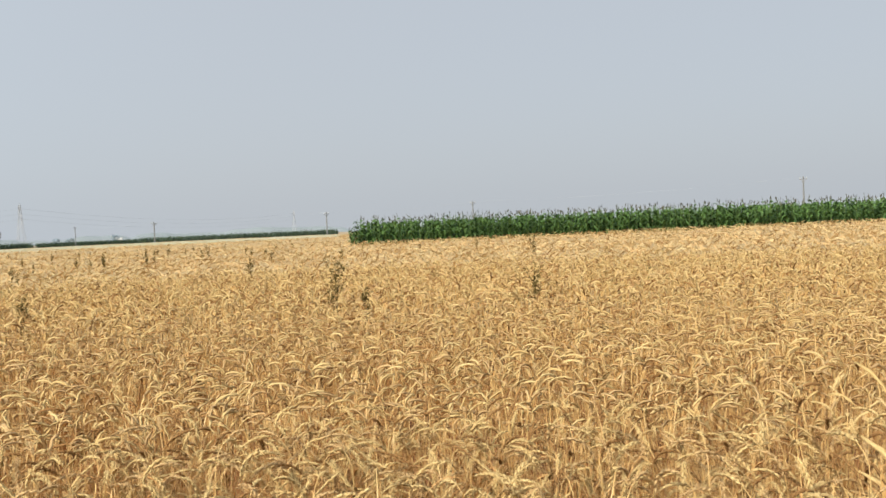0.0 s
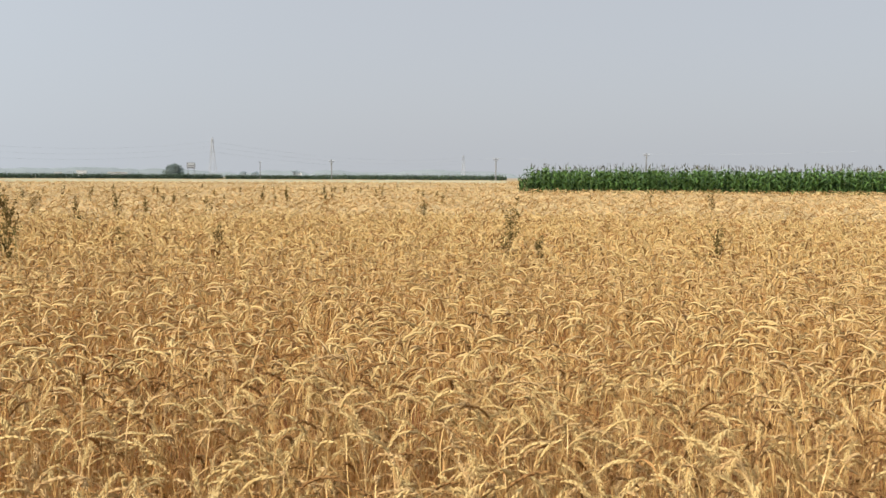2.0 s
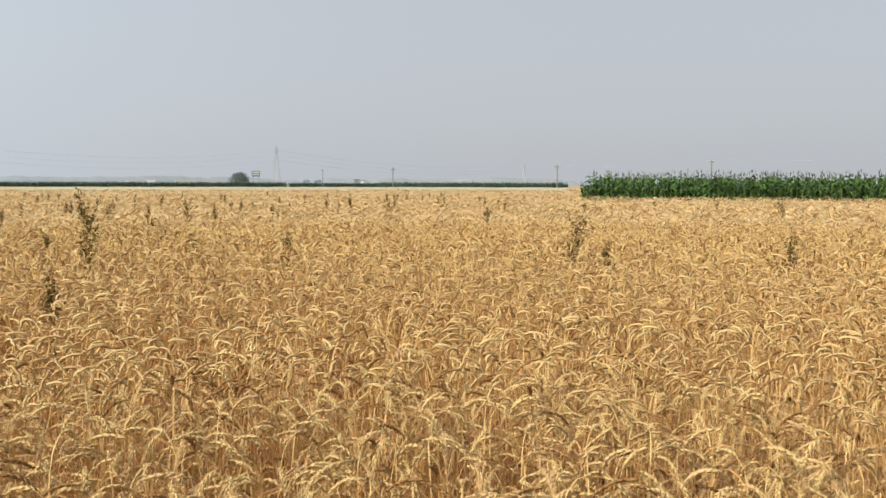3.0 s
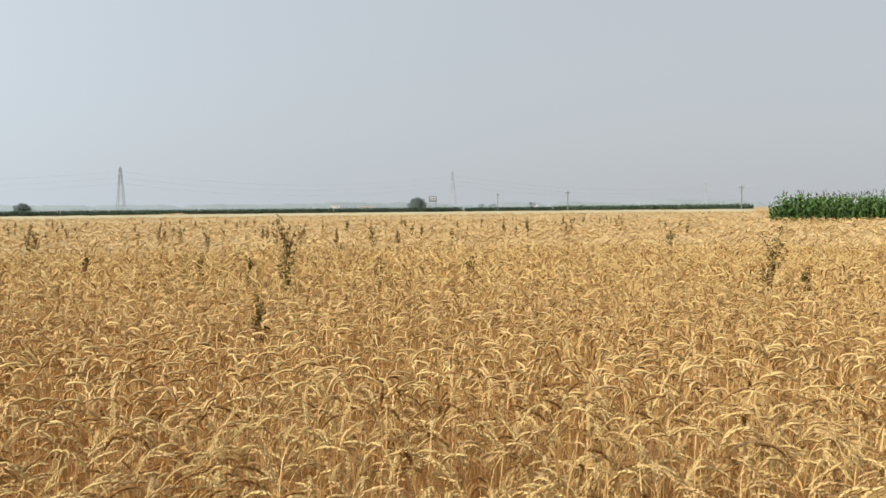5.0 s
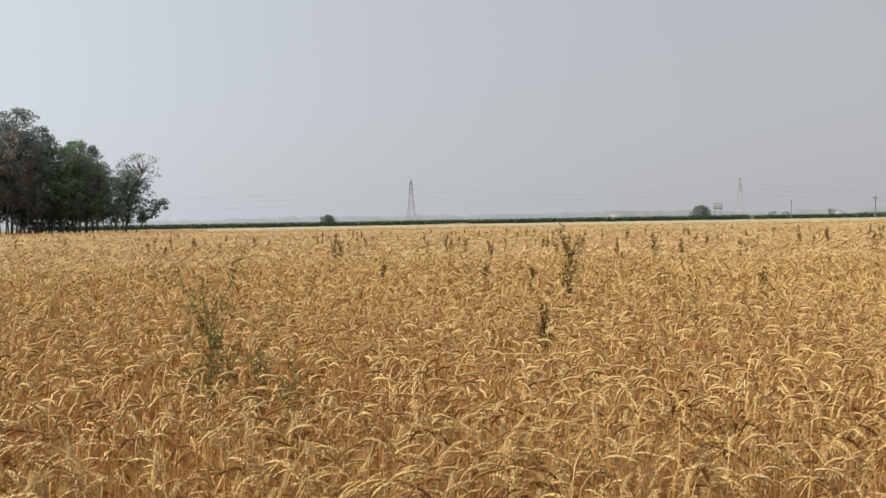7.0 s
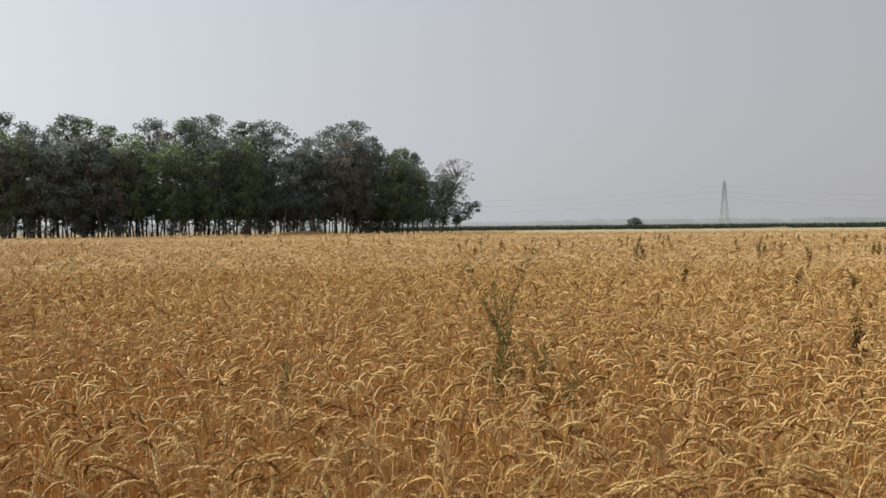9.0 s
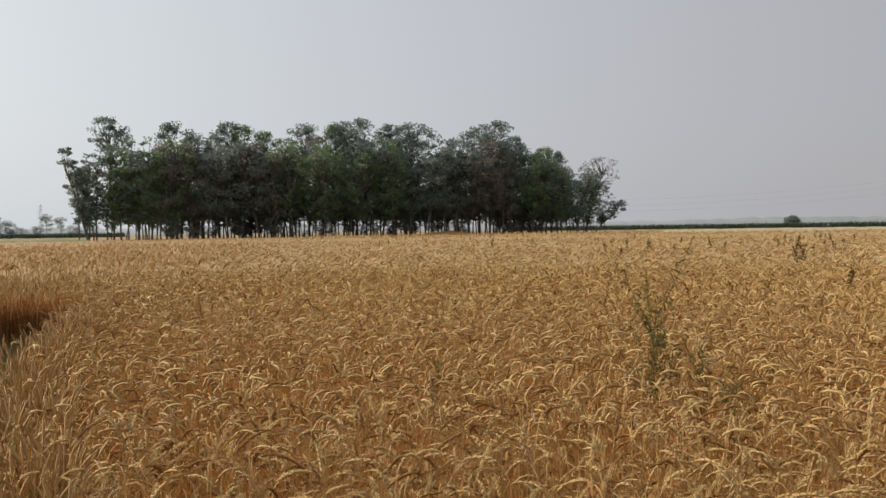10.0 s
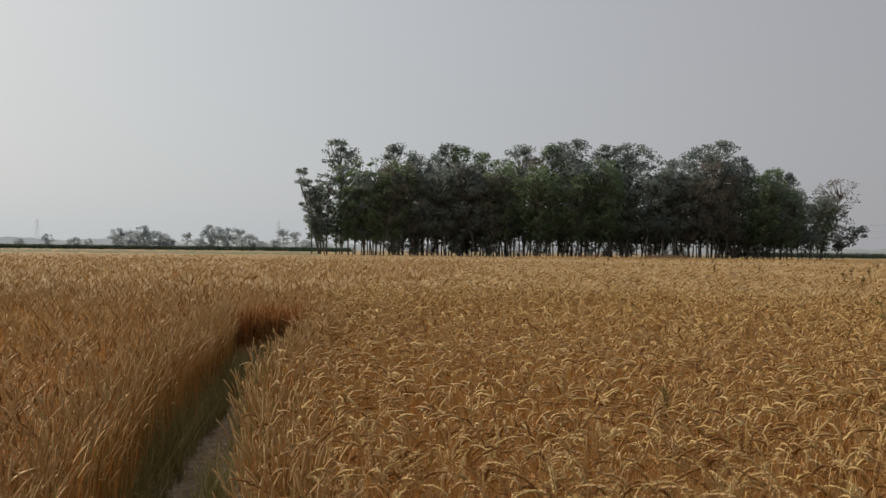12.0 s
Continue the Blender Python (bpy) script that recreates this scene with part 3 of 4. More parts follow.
        # brown and dark stems mixed in put shade into the path's edges
        parts = [(*ribbon(along(line, np.array([0, 0.4, 0.75, 0.93])), 0.0036, np.array([0.5, 0.87, 0])), rng.choice([1, 7, 7, 3, 4, 6])),
                 (*tube(along(line, np.linspace(0.9, 1, 4)), np.array([2.5, 5, 4.5, 1.5]) * 1e-3, 3), 5)]
        for _ in range(2):
            parts.append((*wheat_leaf(rng, line, rng.uniform(0.1, 0.6), 4), rng.choice([2, 2, 3, 6])))
        stems.append(parts)
    chunks += scatter(stems, p, rng, lean=0.03)
    # withered lower leaves, thick where the path bends away, browned to hold its shade
    p = np.array([-12.2, 2.3]) + rng.normal(0, 1.0, (9000, 2))
    gap = furrow_gap(p)
    p = p[(gap > 0.27) & (gap < 0.75)][:2200]
    clumps = []
    for _ in range(8):
        line = wheat_line(rng, rng.uniform(0.66, 0.78), rng.uniform(5, 40))
        parts = [(*ribbon(along(line, np.array([0, 0.5, 0.93])), 0.006, np.array([0.5, 0.87, 0])), 6)]
        for _ in range(5):
            parts.append((*wheat_leaf(rng, line, rng.uniform(0.1, 0.85), 3), 6))
        clumps.append(parts)
    chunks += scatter(clumps, p, rng, lean=0.05)
    ob = build("wheat_field", chunks, [EAR, STEM, LEAF, GREEN_STEM, EAR_DARK, BRONZE_EAR, SHADED_BROWN_LEAF, SHADE_STRAW, HAZED_EAR], smooth=True)
    return tagged(ob, "ripe golden wheat with nodding bearded ears filling the field", "wheat", kind="stuff")


wheat_field()


# ---- corn ----
def corn_plant(rng, full=True):
    h = rng.uniform(2.2, 2.5)
    parts = [(*tube([(0, 0, 0), (0, 0, h * 0.6), (0.02, 0, h * 0.93)], [0.016, 0.014, 0.007], 3), 1)]
    n = 10 if full else 7
    for k in range(n):
        z0 = h * (0.12 + 0.78 * k / n) + rng.uniform(-0.04, 0.04)
        a = (k % 2) * np.pi + rng.normal(0, 0.5)
        length = rng.uniform(0.6, 1.0) * (1.0 if k < n - 2 else 0.65)
        s = np.linspace(0, 1, 5 if full else 3)
        up = rng.uniform(0.85, 1.25) if k < n - 3 else rng.uniform(0.75, 1.05)
        out, z = s * length * 0.6, up * s * length - rng.uniform(0.7, 1.25) * s ** 2 * length
        pts = np.array([0, 0, z0]) + np.stack([np.cos(a) * out, np.sin(a) * out, z], 1)
        w = np.interp(s, [0, 0.3, 1], [0.05, 0.095, 0.01]) * (1.75 if full else 3.0)
        parts.append((*ribbon(pts, w, np.array([-np.sin(a), np.cos(a), rng.uniform(-0.3, 0.3)])), 3 if k < 2 and full else 0))
    for k in range(2 if full else 1):
        tip = np.array([rng.normal(0, 0.07), rng.normal(0, 0.07), h + rng.uniform(-0.10, 0.05)])
        parts.append((*ribbon(np.linspace((0.02, 0, h * 0.9), tip, 3), [0.025, 0.045, 0.02], np.array([0.7, 0.7, 0])), 2))
    return parts


def corn_core(a, u, n, length, d0, d1, rng):
    """The tangle of leaves inside the stand: many broad blades standing close together."""
    k = int(length / 0.16)
    vs, ts = [], []
    for layer in np.linspace(d0, max(d0 + 0.6, min(d1, d0 + 2.4)), 4):
        s = np.linspace(0.2, length - 0.2, k) + rng.normal(0, 0.08, k)
        h0, h1 = rng.uniform(0.0, 0.7, k), rng.uniform(1.55, 2.1, k)
        w, tw = rng.uniform(0.07, 0.15, k), rng.normal(0, 0.5, k)
        p = a + s[:, None] * u + (layer + rng.normal(0, 0.1, k))[:, None] * n
        side = np.cos(tw)[:, None] * u + np.sin(tw)[:, None] * n
        lean = rng.normal(0, 0.15, (k, 2))
        q = np.stack([np.column_stack([p - side * w[:, None], h0]), np.column_stack([p + side * w[:, None], h0]),
                      np.column_stack([p + side * w[:, None] * 0.7 + lean, h1]), np.column_stack([p - side * w[:, None] * 0.7 + lean, h1])], 1)
        b = (np.arange(k) * 4 + len(vs) * 4 * k)[:, None]
        vs.append(q.reshape(-1, 3))
        ts.append(np.stack([b + np.array([0, 1, 2]), b + np.array([0, 2, 3])], 1).reshape(-1, 3))
    return np.concatenate(vs), np.concatenate(ts), 0


def corn_field(a, u, n, length, rows, spacing, row_gap, full, label, seed):
    rng = np.random.default_rng(seed)
    kinds = [corn_plant(rng, full) for _ in range(8)]
    k = int(length / spacing)
    s, d = np.meshgrid(np.arange(k) * spacing, np.arange(rows) * row_gap, indexing="ij")
    s, d = s.ravel() + rng.normal(0, spacing * 0.2, k * rows), d.ravel() + rng.normal(0, 0.06, k * rows)
    xy = a + s[:, None] * u + d[:, None] * n
    chunks = scatter(kinds, xy, rng, (0.92, 1.06), 0.03)
    if full:
        end = np.stack([rng.uniform(-0.55, 0.1, 26), rng.uniform(-0.2, 2.6, 26)], 1)
        chunks += scatter(kinds, a + end[:, :1] * u + end[:, 1:] * n, rng, (0.45, 0.85), 0.06)
    chunks.append(corn_core(a, u, n, length, 2.3 if full else 0.25, rows * row_gap, rng))
    ob = build("corn_field", chunks, [CORN_LEAF if full else FAR_CORN_LEAF, CORN_STALK, TASSEL, CORN_DRY])
    return tagged(ob, label, "corn", group="corn fields", kind="stuff")


def corn_strip(p, q, rows, label, seed):
    u = (q - p) / np.linalg.norm(q - p)
    n = np.array([-u[1], u[0]])
    if n @ p < 0:
        n = -n
    return corn_field(p, u, n, float(np.linalg.norm(q - p)), rows, 0.4, 0.9, False, label, seed)


corn_field(CORN_A, CORN_U, CORN_N, 58, 5, 0.31, 0.65, True, "tall green corn with brown tassels standing beside ripe wheat", 21)
corn_strip(polar(-3.5, 212)[:2], polar(-16.3, 208)[:2], 3, "far block of dark green corn behind electric poles", 22)
corn_strip(polar(2.4, 236)[:2], polar(48, 226)[:2], 3, "long far strip of dark green corn running behind the grove", 23)
corn_strip(polar(73, 250)[:2], polar(84.5, 250)[:2], 3, "far strip of green corn beyond the grove", 25)
corn_strip(polar(84.3, 330)[:2], polar(96, 330)[:2], 4, "distant thin strip of green corn", 26)
corn_strip(polar(2.3, 380)[:2], polar(-3.6, 380)[:2], 4, "distant thin strip of green crop behind poles", 27)


def low_patch(name, az0, az1, d0, d1, h, mat, label, category, seed, kind="structure"):
    """A low bumpy bed of crop or straw with sloping sides."""
    rng = np.random.default_rng(seed)
    na, nr = max(8, int((az1 - az0) * 8)), 10
    v = []
    for i in range(na):
        for k in range(nr):
            edge = min(i, na - 1 - i, k, nr - 1 - k)
            x, y, _ = polar(az0 + (az1 - az0) * i / (na - 1), d0 + (d1 - d0) * k / (nr - 1))
            v.append((x, y, (h if edge > 0 else 0.0) * (0.9 + rng.normal(0, 0.06))))
    t = []
    for i in range(na - 1):
        for k in range(nr - 1):
            a = i * nr + k
            t += [(a, a + nr, a + nr + 1), (a, a + nr + 1, a + 1)]
    return tagged(build(name, [(v, t, 0)], [mat], smooth=True), label, category, kind=kind)


low_patch("crop_strip", -16.5, 38, 104, 206, 0.98, PALE_CROP, "pale strip of dry stubble beyond the wheat", "field", 31)
low_patch("crop_strip", 36, 75, 158, 224, 0.98, OLIVE_CROP, "green strip of young crop behind the grove", "field", 33)
low_patch("crop_strip", 75, 97, 98, 245, 0.98, OLIVE_CROP, "pale green strip of young crop beyond the wheat", "field", 32)


def heap(az0, az1, d, depth, h, seed):
    rng = np.random.default_rng(seed)
    n, m = 40, 9
    v = []
    for i in range(n):
        for k in range(m):
            u, w = i / (n - 1) * 2 - 1, k / (m - 1) * 2 - 1
            x, y, _ = polar(az0 + (az1 - az0) * i / (n - 1), d + depth * w / 2)
            v.append((x, y, h * max(0, 1 - abs(u) ** 3) * max(0, 1 - w * w) * (1 + rng.normal(0, 0.06))))
    t = []
    for i in range(n - 1):
        for k in range(m - 1):
            a = i * m + k
            t += [(a, a + m, a + m + 1), (a, a + m + 1, a + 1)]
    return build("mound", [(v, t, 0)], [STRAW_HEAP], smooth=True)


tagged(heap(49.6, 54.8, 123, 4, 1.35, 41), "low brown heap of straw and earth in front of the trees", "heap")
tagged(heap(19.6, 23.0, 200, 6, 1.15, 42), "low tan heap of straw beside the far corn", "heap")


# ---- trees ----
def tree(name, seed, height, base, radius, clumps, leaves, leaf=0.22, lean=(0, 0), leaf_mat=None, bark=None, spread=0.62, top_heavy=1.0, trunk_r=0.15, label=""):
    """A tree with a tapered trunk, limbs to every clump and a crown of separate leaves."""
    rng = np.random.default_rng(seed)
    holder = new(name)
    zs = np.linspace(0, 1, 8)
    wob = np.cumsum(rng.normal(0, 0.2, (8, 2)), 0) * zs[:, None]
    tr = np.column_stack([lean[0] * zs ** 1.4 + wob[:, 0], lean[1] * zs ** 1.4 + wob[:, 1], zs * height * 0.9])
    wood = [(*tube(tr, np.interp(zs, [0, 0.06, 1], [trunk_r * 1.2, trunk_r, trunk_r * 0.2]), 6), 0)]
    lv = []
    for _ in range(clumps):
        f = rng.uniform(0, 1) ** (1 / top_heavy)
        z = base + (height - base) * f
        girth = radius * math.sqrt(max(0.05, 1 - (2 * f - 1.05) ** 2)) if top_heavy <= 1.2 else radius * math.sqrt(max(0.05, 1 - ((f - 0.42) / 0.6) ** 2))
        if top_heavy < 1:
            girth = radius * math.sqrt(max(0.03, 1 - f * f))
        a, q = rng.uniform(0, 2 * np.pi), girth * math.sqrt(rng.uniform(0.05, 1))
        zt = min(z * 0.8, height * 0.86)
        i = zt / (height * 0.9)
        stem = np.array([np.interp(i, zs, tr[:, 0]), np.interp(i, zs, tr[:, 1]), zt])
        c = np.array([stem[0] + math.cos(a) * q, stem[1] + math.sin(a) * q, z])
        mid = (stem + c) / 2 + np.array([0, 0, -0.12 * q])
        wood.append((*tube(np.array([stem, mid, c]), [0.05, 0.03, 0.012], 3), 0))
        n = max(6, int(leaves / clumps * rng.uniform(0.5, 1.5)))
        size = spread * rng.uniform(0.6, 1.3)
        ball = rng.normal(0, 1, (n, 3))
        ball *= rng.uniform(0, 1, (n, 1)) ** 0.45 / np.linalg.norm(ball, axis=1)[:, None]
        ctr = c + ball * np.array([1.4, 1.4, 0.85]) * size
        d1 = rng.normal(0, 1, (n, 3)) * np.array([1, 1, 0.6])
        d1 /= np.linalg.norm(d1, axis=1)[:, None]
        d2 = np.cross(d1, rng.normal(0, 1, (n, 3)))
        d2 /= np.linalg.norm(d2, axis=1)[:, None]
        s = leaf * rng.uniform(0.6, 1.3, (n, 1))
        v = np.stack([ctr - d1 * s / 2, ctr + d2 * s * 0.33, ctr + d1 * s / 2, ctr - d2 * s * 0.33], 1).reshape(-1, 3)
        b = np.arange(n)[:, None] * 4
        t = np.stack([b + np.array([0, 1, 2]), b + np.array([0, 2, 3])], 1).reshape(-1, 3)
        lv.append((v, t, 0))
    build("trunk", wood, [bark or BARK], holder, smooth=True)
    build("crown", lv, [leaf_mat or TREE_LEAF], holder)
    return tagged(holder, label, "tree")


def put(ob, x, y, turn=0.0, size=1.0, wide=1.0):
    k = size / ob.scale[2]
    return copy_thing(ob, pose(x, y, 0, 0, 0, turn) @ Matrix.Diagonal((k * wide, k * wide, k, 1)))


def place_first(ob, x, y, turn=0.0, size=1.0):
    ob.matrix_basis = pose(x, y, 0, 0, 0, turn) @ Matrix.Diagonal((size, size, size, 1))
    return ob


def grove():
    """A plantation of tall slim trees in rows, dense below, with open crowns rising above."""
    rng = np.random.default_rng(51)
    dense = dict(
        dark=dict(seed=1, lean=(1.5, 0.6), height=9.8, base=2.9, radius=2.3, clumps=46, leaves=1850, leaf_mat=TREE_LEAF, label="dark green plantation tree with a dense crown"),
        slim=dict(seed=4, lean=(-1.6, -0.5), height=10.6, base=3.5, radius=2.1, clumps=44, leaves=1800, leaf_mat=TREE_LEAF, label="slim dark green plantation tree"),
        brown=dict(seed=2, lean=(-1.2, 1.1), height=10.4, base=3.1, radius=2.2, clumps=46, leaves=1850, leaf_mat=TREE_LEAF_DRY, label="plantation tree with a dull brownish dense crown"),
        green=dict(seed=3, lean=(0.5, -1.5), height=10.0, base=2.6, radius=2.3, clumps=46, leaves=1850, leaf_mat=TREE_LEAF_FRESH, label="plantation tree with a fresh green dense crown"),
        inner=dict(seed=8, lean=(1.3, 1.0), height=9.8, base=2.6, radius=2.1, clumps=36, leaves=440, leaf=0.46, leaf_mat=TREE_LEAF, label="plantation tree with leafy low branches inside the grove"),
        # the haze-pale leaf lightens the dark inside of the grove
        inner_slim=dict(seed=9, lean=(-1.6, 0.5), height=9.4, base=1.9, radius=2.0, clumps=36, leaves=440, leaf=0.46, leaf_mat=HAZED_GREEN_LEAF, label="thin plantation tree with haze-pale leaves inside the grove"))
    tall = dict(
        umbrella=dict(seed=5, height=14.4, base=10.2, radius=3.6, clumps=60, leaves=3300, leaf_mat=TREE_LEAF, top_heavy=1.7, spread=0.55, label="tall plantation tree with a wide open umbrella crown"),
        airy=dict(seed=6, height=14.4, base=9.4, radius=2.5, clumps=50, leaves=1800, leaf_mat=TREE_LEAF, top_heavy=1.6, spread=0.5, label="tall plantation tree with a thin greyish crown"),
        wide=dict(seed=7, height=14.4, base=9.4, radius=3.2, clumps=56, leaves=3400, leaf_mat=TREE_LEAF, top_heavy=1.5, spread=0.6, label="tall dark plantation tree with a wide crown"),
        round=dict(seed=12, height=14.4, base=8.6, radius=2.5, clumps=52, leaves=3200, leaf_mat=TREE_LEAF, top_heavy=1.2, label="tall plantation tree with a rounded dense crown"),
        fresh=dict(seed=13, height=14.4, base=8.6, radius=2.4, clumps=50, leaves=3000, leaf_mat=TREE_LEAF_FRESH, top_heavy=1.3, label="tall plantation tree with a fresh green crown"))
    made = {}

    def plant(spec, s, d, size=1.0, wide=1.0):
        x, y = GROVE_A + GROVE_U * s + GROVE_N * d
        key = spec["seed"]
        size = size * GROVE_SCALE
        if key not in made:
            made[key] = place_first(tree("tree", **{"trunk_r": 0.085, "leaf": 0.28, **spec}), x, y, rng.uniform(0, 360), size)
            tagged(made[key], group="grove trees")
        else:
            put(made[key], x, y, rng.uniform(0, 360), size, wide)

    def s_of(az):
        """Where a direction from the path meets the grove's front line."""
        dx, dy = polar(az, 1)[:2]
        m = np.array([[dx, -GROVE_U[0]], [dy, -GROVE_U[1]]])
        return np.linalg.solve(m, GROVE_A)[1]

    # the crowns that rise above the rest: direction, height, kind, width
    for az, h, kind, wide in [(74.1, 14.9, "airy", 0.85), (70.1, 14.0, "round", 1.1), (68.7, 12.9, "round", 0.9), (66.8, 14.2, "airy", 1.1), (65.7, 14.0, "fresh", 0.9),
                              (63.6, 13.3, "fresh", 0.9), (61.6, 14.0, "round", 0.95), (59.4, 14.0, "fresh", 0.9), (58.3, 14.8, "wide", 1.0), (55.1, 14.3, "airy", 1.1), (54.0, 14.5, "umbrella", 1.1),
                              (51.0, 12.6, "round", 0.8), (48.8, 14.7, "wide", 1.1), (46.9, 13.0, "airy", 0.8), (45.0, 11.7, "fresh", 0.9), (43.9, 11.2, "round", 0.85)]:
        plant(tall[kind], s_of(az), rng.uniform(4, 8), h / 14.4, wide)
    for row in range(5):
        s = rng.uniform(0.5, 2.0)
        while s < GROVE_LEN + 0.3:
            shrink = np.interp(s, [0, 8, 13, GROVE_LEN - 14, GROVE_LEN - 2], [0.95, 1.06, 1.11, 1.06, 0.78])
            f = s / GROVE_LEN
            if row > 1:
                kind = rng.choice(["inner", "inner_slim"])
            else:
                green = 0.75 if f < 0.16 or 0.80 < f < 0.93 else 0.45 if 0.42 < f < 0.58 else 0.08
                brown = 0.5 if 0.18 < f < 0.42 else 0.15
                u = rng.uniform()
                kind = "green" if u < green else "brown" if u < green + brown else rng.choice(["dark", "slim"], p=[0.6, 0.4] if f < 0.55 else [0.15, 0.85])
            if not (row != 1 and s < 5.5) or rng.uniform() < 0.12:
                plant(dense[kind], s, row * 3.9 + rng.uniform(-1.2, 1.2), shrink * rng.uniform(0.86, 1.1))
            s += rng.uniform(1.4, 2.9) if row < 2 else rng.uniform(1.2, 2.5)
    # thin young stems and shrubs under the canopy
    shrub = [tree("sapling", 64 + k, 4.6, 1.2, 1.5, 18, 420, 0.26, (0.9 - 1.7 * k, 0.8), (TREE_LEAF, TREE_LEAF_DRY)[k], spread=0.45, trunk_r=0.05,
                  label="thin sapling with scattered leaves under the trees") for k in range(2)]
    for k in range(2):
        x, y = GROVE_A + GROVE_U * (12 + 8 * k) + GROVE_N * 5
        place_first(tagged(shrub[k], category="sapling", group="grove saplings"), x, y, 0, 1.2)
    for _ in range(64):
        x, y = GROVE_A + GROVE_U * rng.uniform(9, GROVE_LEN * 0.9) + GROVE_N * rng.uniform(0.5, 17)
        put(shrub[rng.integers(0, 2)], x, y, rng.uniform(0, 360), rng.uniform(0.7, 1.5))
    # edge trees
    sparse = dict(seed=66, height=10.6, base=2.4, radius=1.15, clumps=34, leaves=1150, leaf_mat=TREE_LEAF, spread=0.34, lean=(0.5, 0.9), label="slim tree with loose clumps of leaves down its trunk")
    fresh = dict(seed=67, height=9.4, base=2.0, radius=1.5, clumps=36, leaves=1500, leaf_mat=TREE_LEAF_FRESH, spread=0.42, lean=(-0.6, 0.5), label="slim fresh green tree with loose clumps of leaves")
    for s, d, kind, size in [(-0.9, 1.6, sparse, 0.94), (0.3, 0.4, sparse, 0.84), (0.2, 3.0, sparse, 1.02), (1.4, 1.2, sparse, 1.08), (2.6, 2.4, sparse, 1.12), (3.4, 0.5, fresh, 0.82), (4.6, 1.5, fresh, 1.22), (5.6, 0.8, fresh, 1.05), (6.8, 3.0, fresh, 1.30), (8.6, 2.0, fresh, 1.28)]:
        plant(kind, s, d, size)
    x, y = GROVE_A + GROVE_U * 0.6
    lean = -GROVE_U * 3.4
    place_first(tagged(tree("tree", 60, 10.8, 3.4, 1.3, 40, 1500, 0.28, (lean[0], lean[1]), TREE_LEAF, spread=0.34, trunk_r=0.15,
                            label="leaning thin tree with sparse leaves at the edge of the grove"), group="grove trees"), x, y, 0, GROVE_SCALE)
    x, y = GROVE_B + GROVE_N * 1.0 - GROVE_U * 3.2
    lean = GROVE_U * 4.4
    place_first(tagged(tree("tree", 62, 10.2, 5.6, 2.7, 80, 900, 0.22, (lean[0], lean[1]), TREE_LEAF_DRY, spread=0.5, top_heavy=1.0, trunk_r=0.14,
                            label="arching tree with thin almost bare outer branches"), group="grove trees"), x, y, 0, GROVE_SCALE)
    x, y = GROVE_B + GROVE_N * 0.5 - GROVE_U * 2.0
    lean = GROVE_U * 2.6
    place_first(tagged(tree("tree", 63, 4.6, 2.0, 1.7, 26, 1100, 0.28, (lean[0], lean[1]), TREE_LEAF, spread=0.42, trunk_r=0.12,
                            label="low bushy dark tree at the end of the grove"), group="grove trees"), x, y, 0, GROVE_SCALE)


grove()


def far_trees():
    """Single trees beyond the fields, their leaf and bark colours greyed by painted haze."""
    kinds = [tree("tree", 70, 12.0, 2.0, 5.6, 54, 2400, 0.8, leaf_mat=HAZED_LEAF, bark=HAZED_BARK, spread=1.1, trunk_r=0.3, label="hazy spreading tree beyond the fields"),
             tree("tree", 71, 13.0, 4.4, 4.6, 40, 1300, 0.7, leaf_mat=HAZED_LEAF, bark=HAZED_BARK, spread=0.9, top_heavy=1.5, trunk_r=0.3, label="hazy open tree beyond the fields"),
             tree("tree", 72, 9.0, 0.8, 5.6, 54, 2400, 0.8, leaf_mat=HAZED_LEAF, bark=HAZED_BARK, spread=1.1, trunk_r=0.3, label="low hazy rounded tree beyond the fields")]
    used = set()
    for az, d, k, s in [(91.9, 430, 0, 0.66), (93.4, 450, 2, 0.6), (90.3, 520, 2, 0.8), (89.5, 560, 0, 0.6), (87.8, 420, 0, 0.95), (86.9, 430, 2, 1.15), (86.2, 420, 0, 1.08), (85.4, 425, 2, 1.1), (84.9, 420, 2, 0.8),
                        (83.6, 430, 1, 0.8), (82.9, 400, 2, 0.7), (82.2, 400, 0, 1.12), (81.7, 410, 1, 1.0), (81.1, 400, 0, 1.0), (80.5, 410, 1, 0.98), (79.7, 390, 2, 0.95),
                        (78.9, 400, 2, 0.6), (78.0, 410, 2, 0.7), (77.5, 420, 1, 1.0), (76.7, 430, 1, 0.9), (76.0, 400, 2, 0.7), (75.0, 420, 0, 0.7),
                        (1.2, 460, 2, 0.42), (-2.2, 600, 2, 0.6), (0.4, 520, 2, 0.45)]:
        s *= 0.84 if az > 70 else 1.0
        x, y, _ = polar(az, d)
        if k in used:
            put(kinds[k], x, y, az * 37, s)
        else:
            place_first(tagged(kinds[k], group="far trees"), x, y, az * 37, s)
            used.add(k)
    x, y, _ = polar(5.55, 350)
    place_first(tree("tree", 75, 5.9, 0.3, 4.2, 170, 6000, 0.5, leaf_mat=HAZED_GREEN_LEAF, spread=0.9, top_heavy=0.8, trunk_r=0.3, label="dark rounded tree standing alone behind far corn"), x, y)
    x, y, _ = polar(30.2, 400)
    place_first(tree("tree", 76, 5.2, 0.3, 4.0, 170, 6000, 0.5, leaf_mat=HAZED_GREEN_LEAF, spread=0.9, top_heavy=0.8, trunk_r=0.3, label="dark low domed tree behind far corn"), x, y)


far_trees()


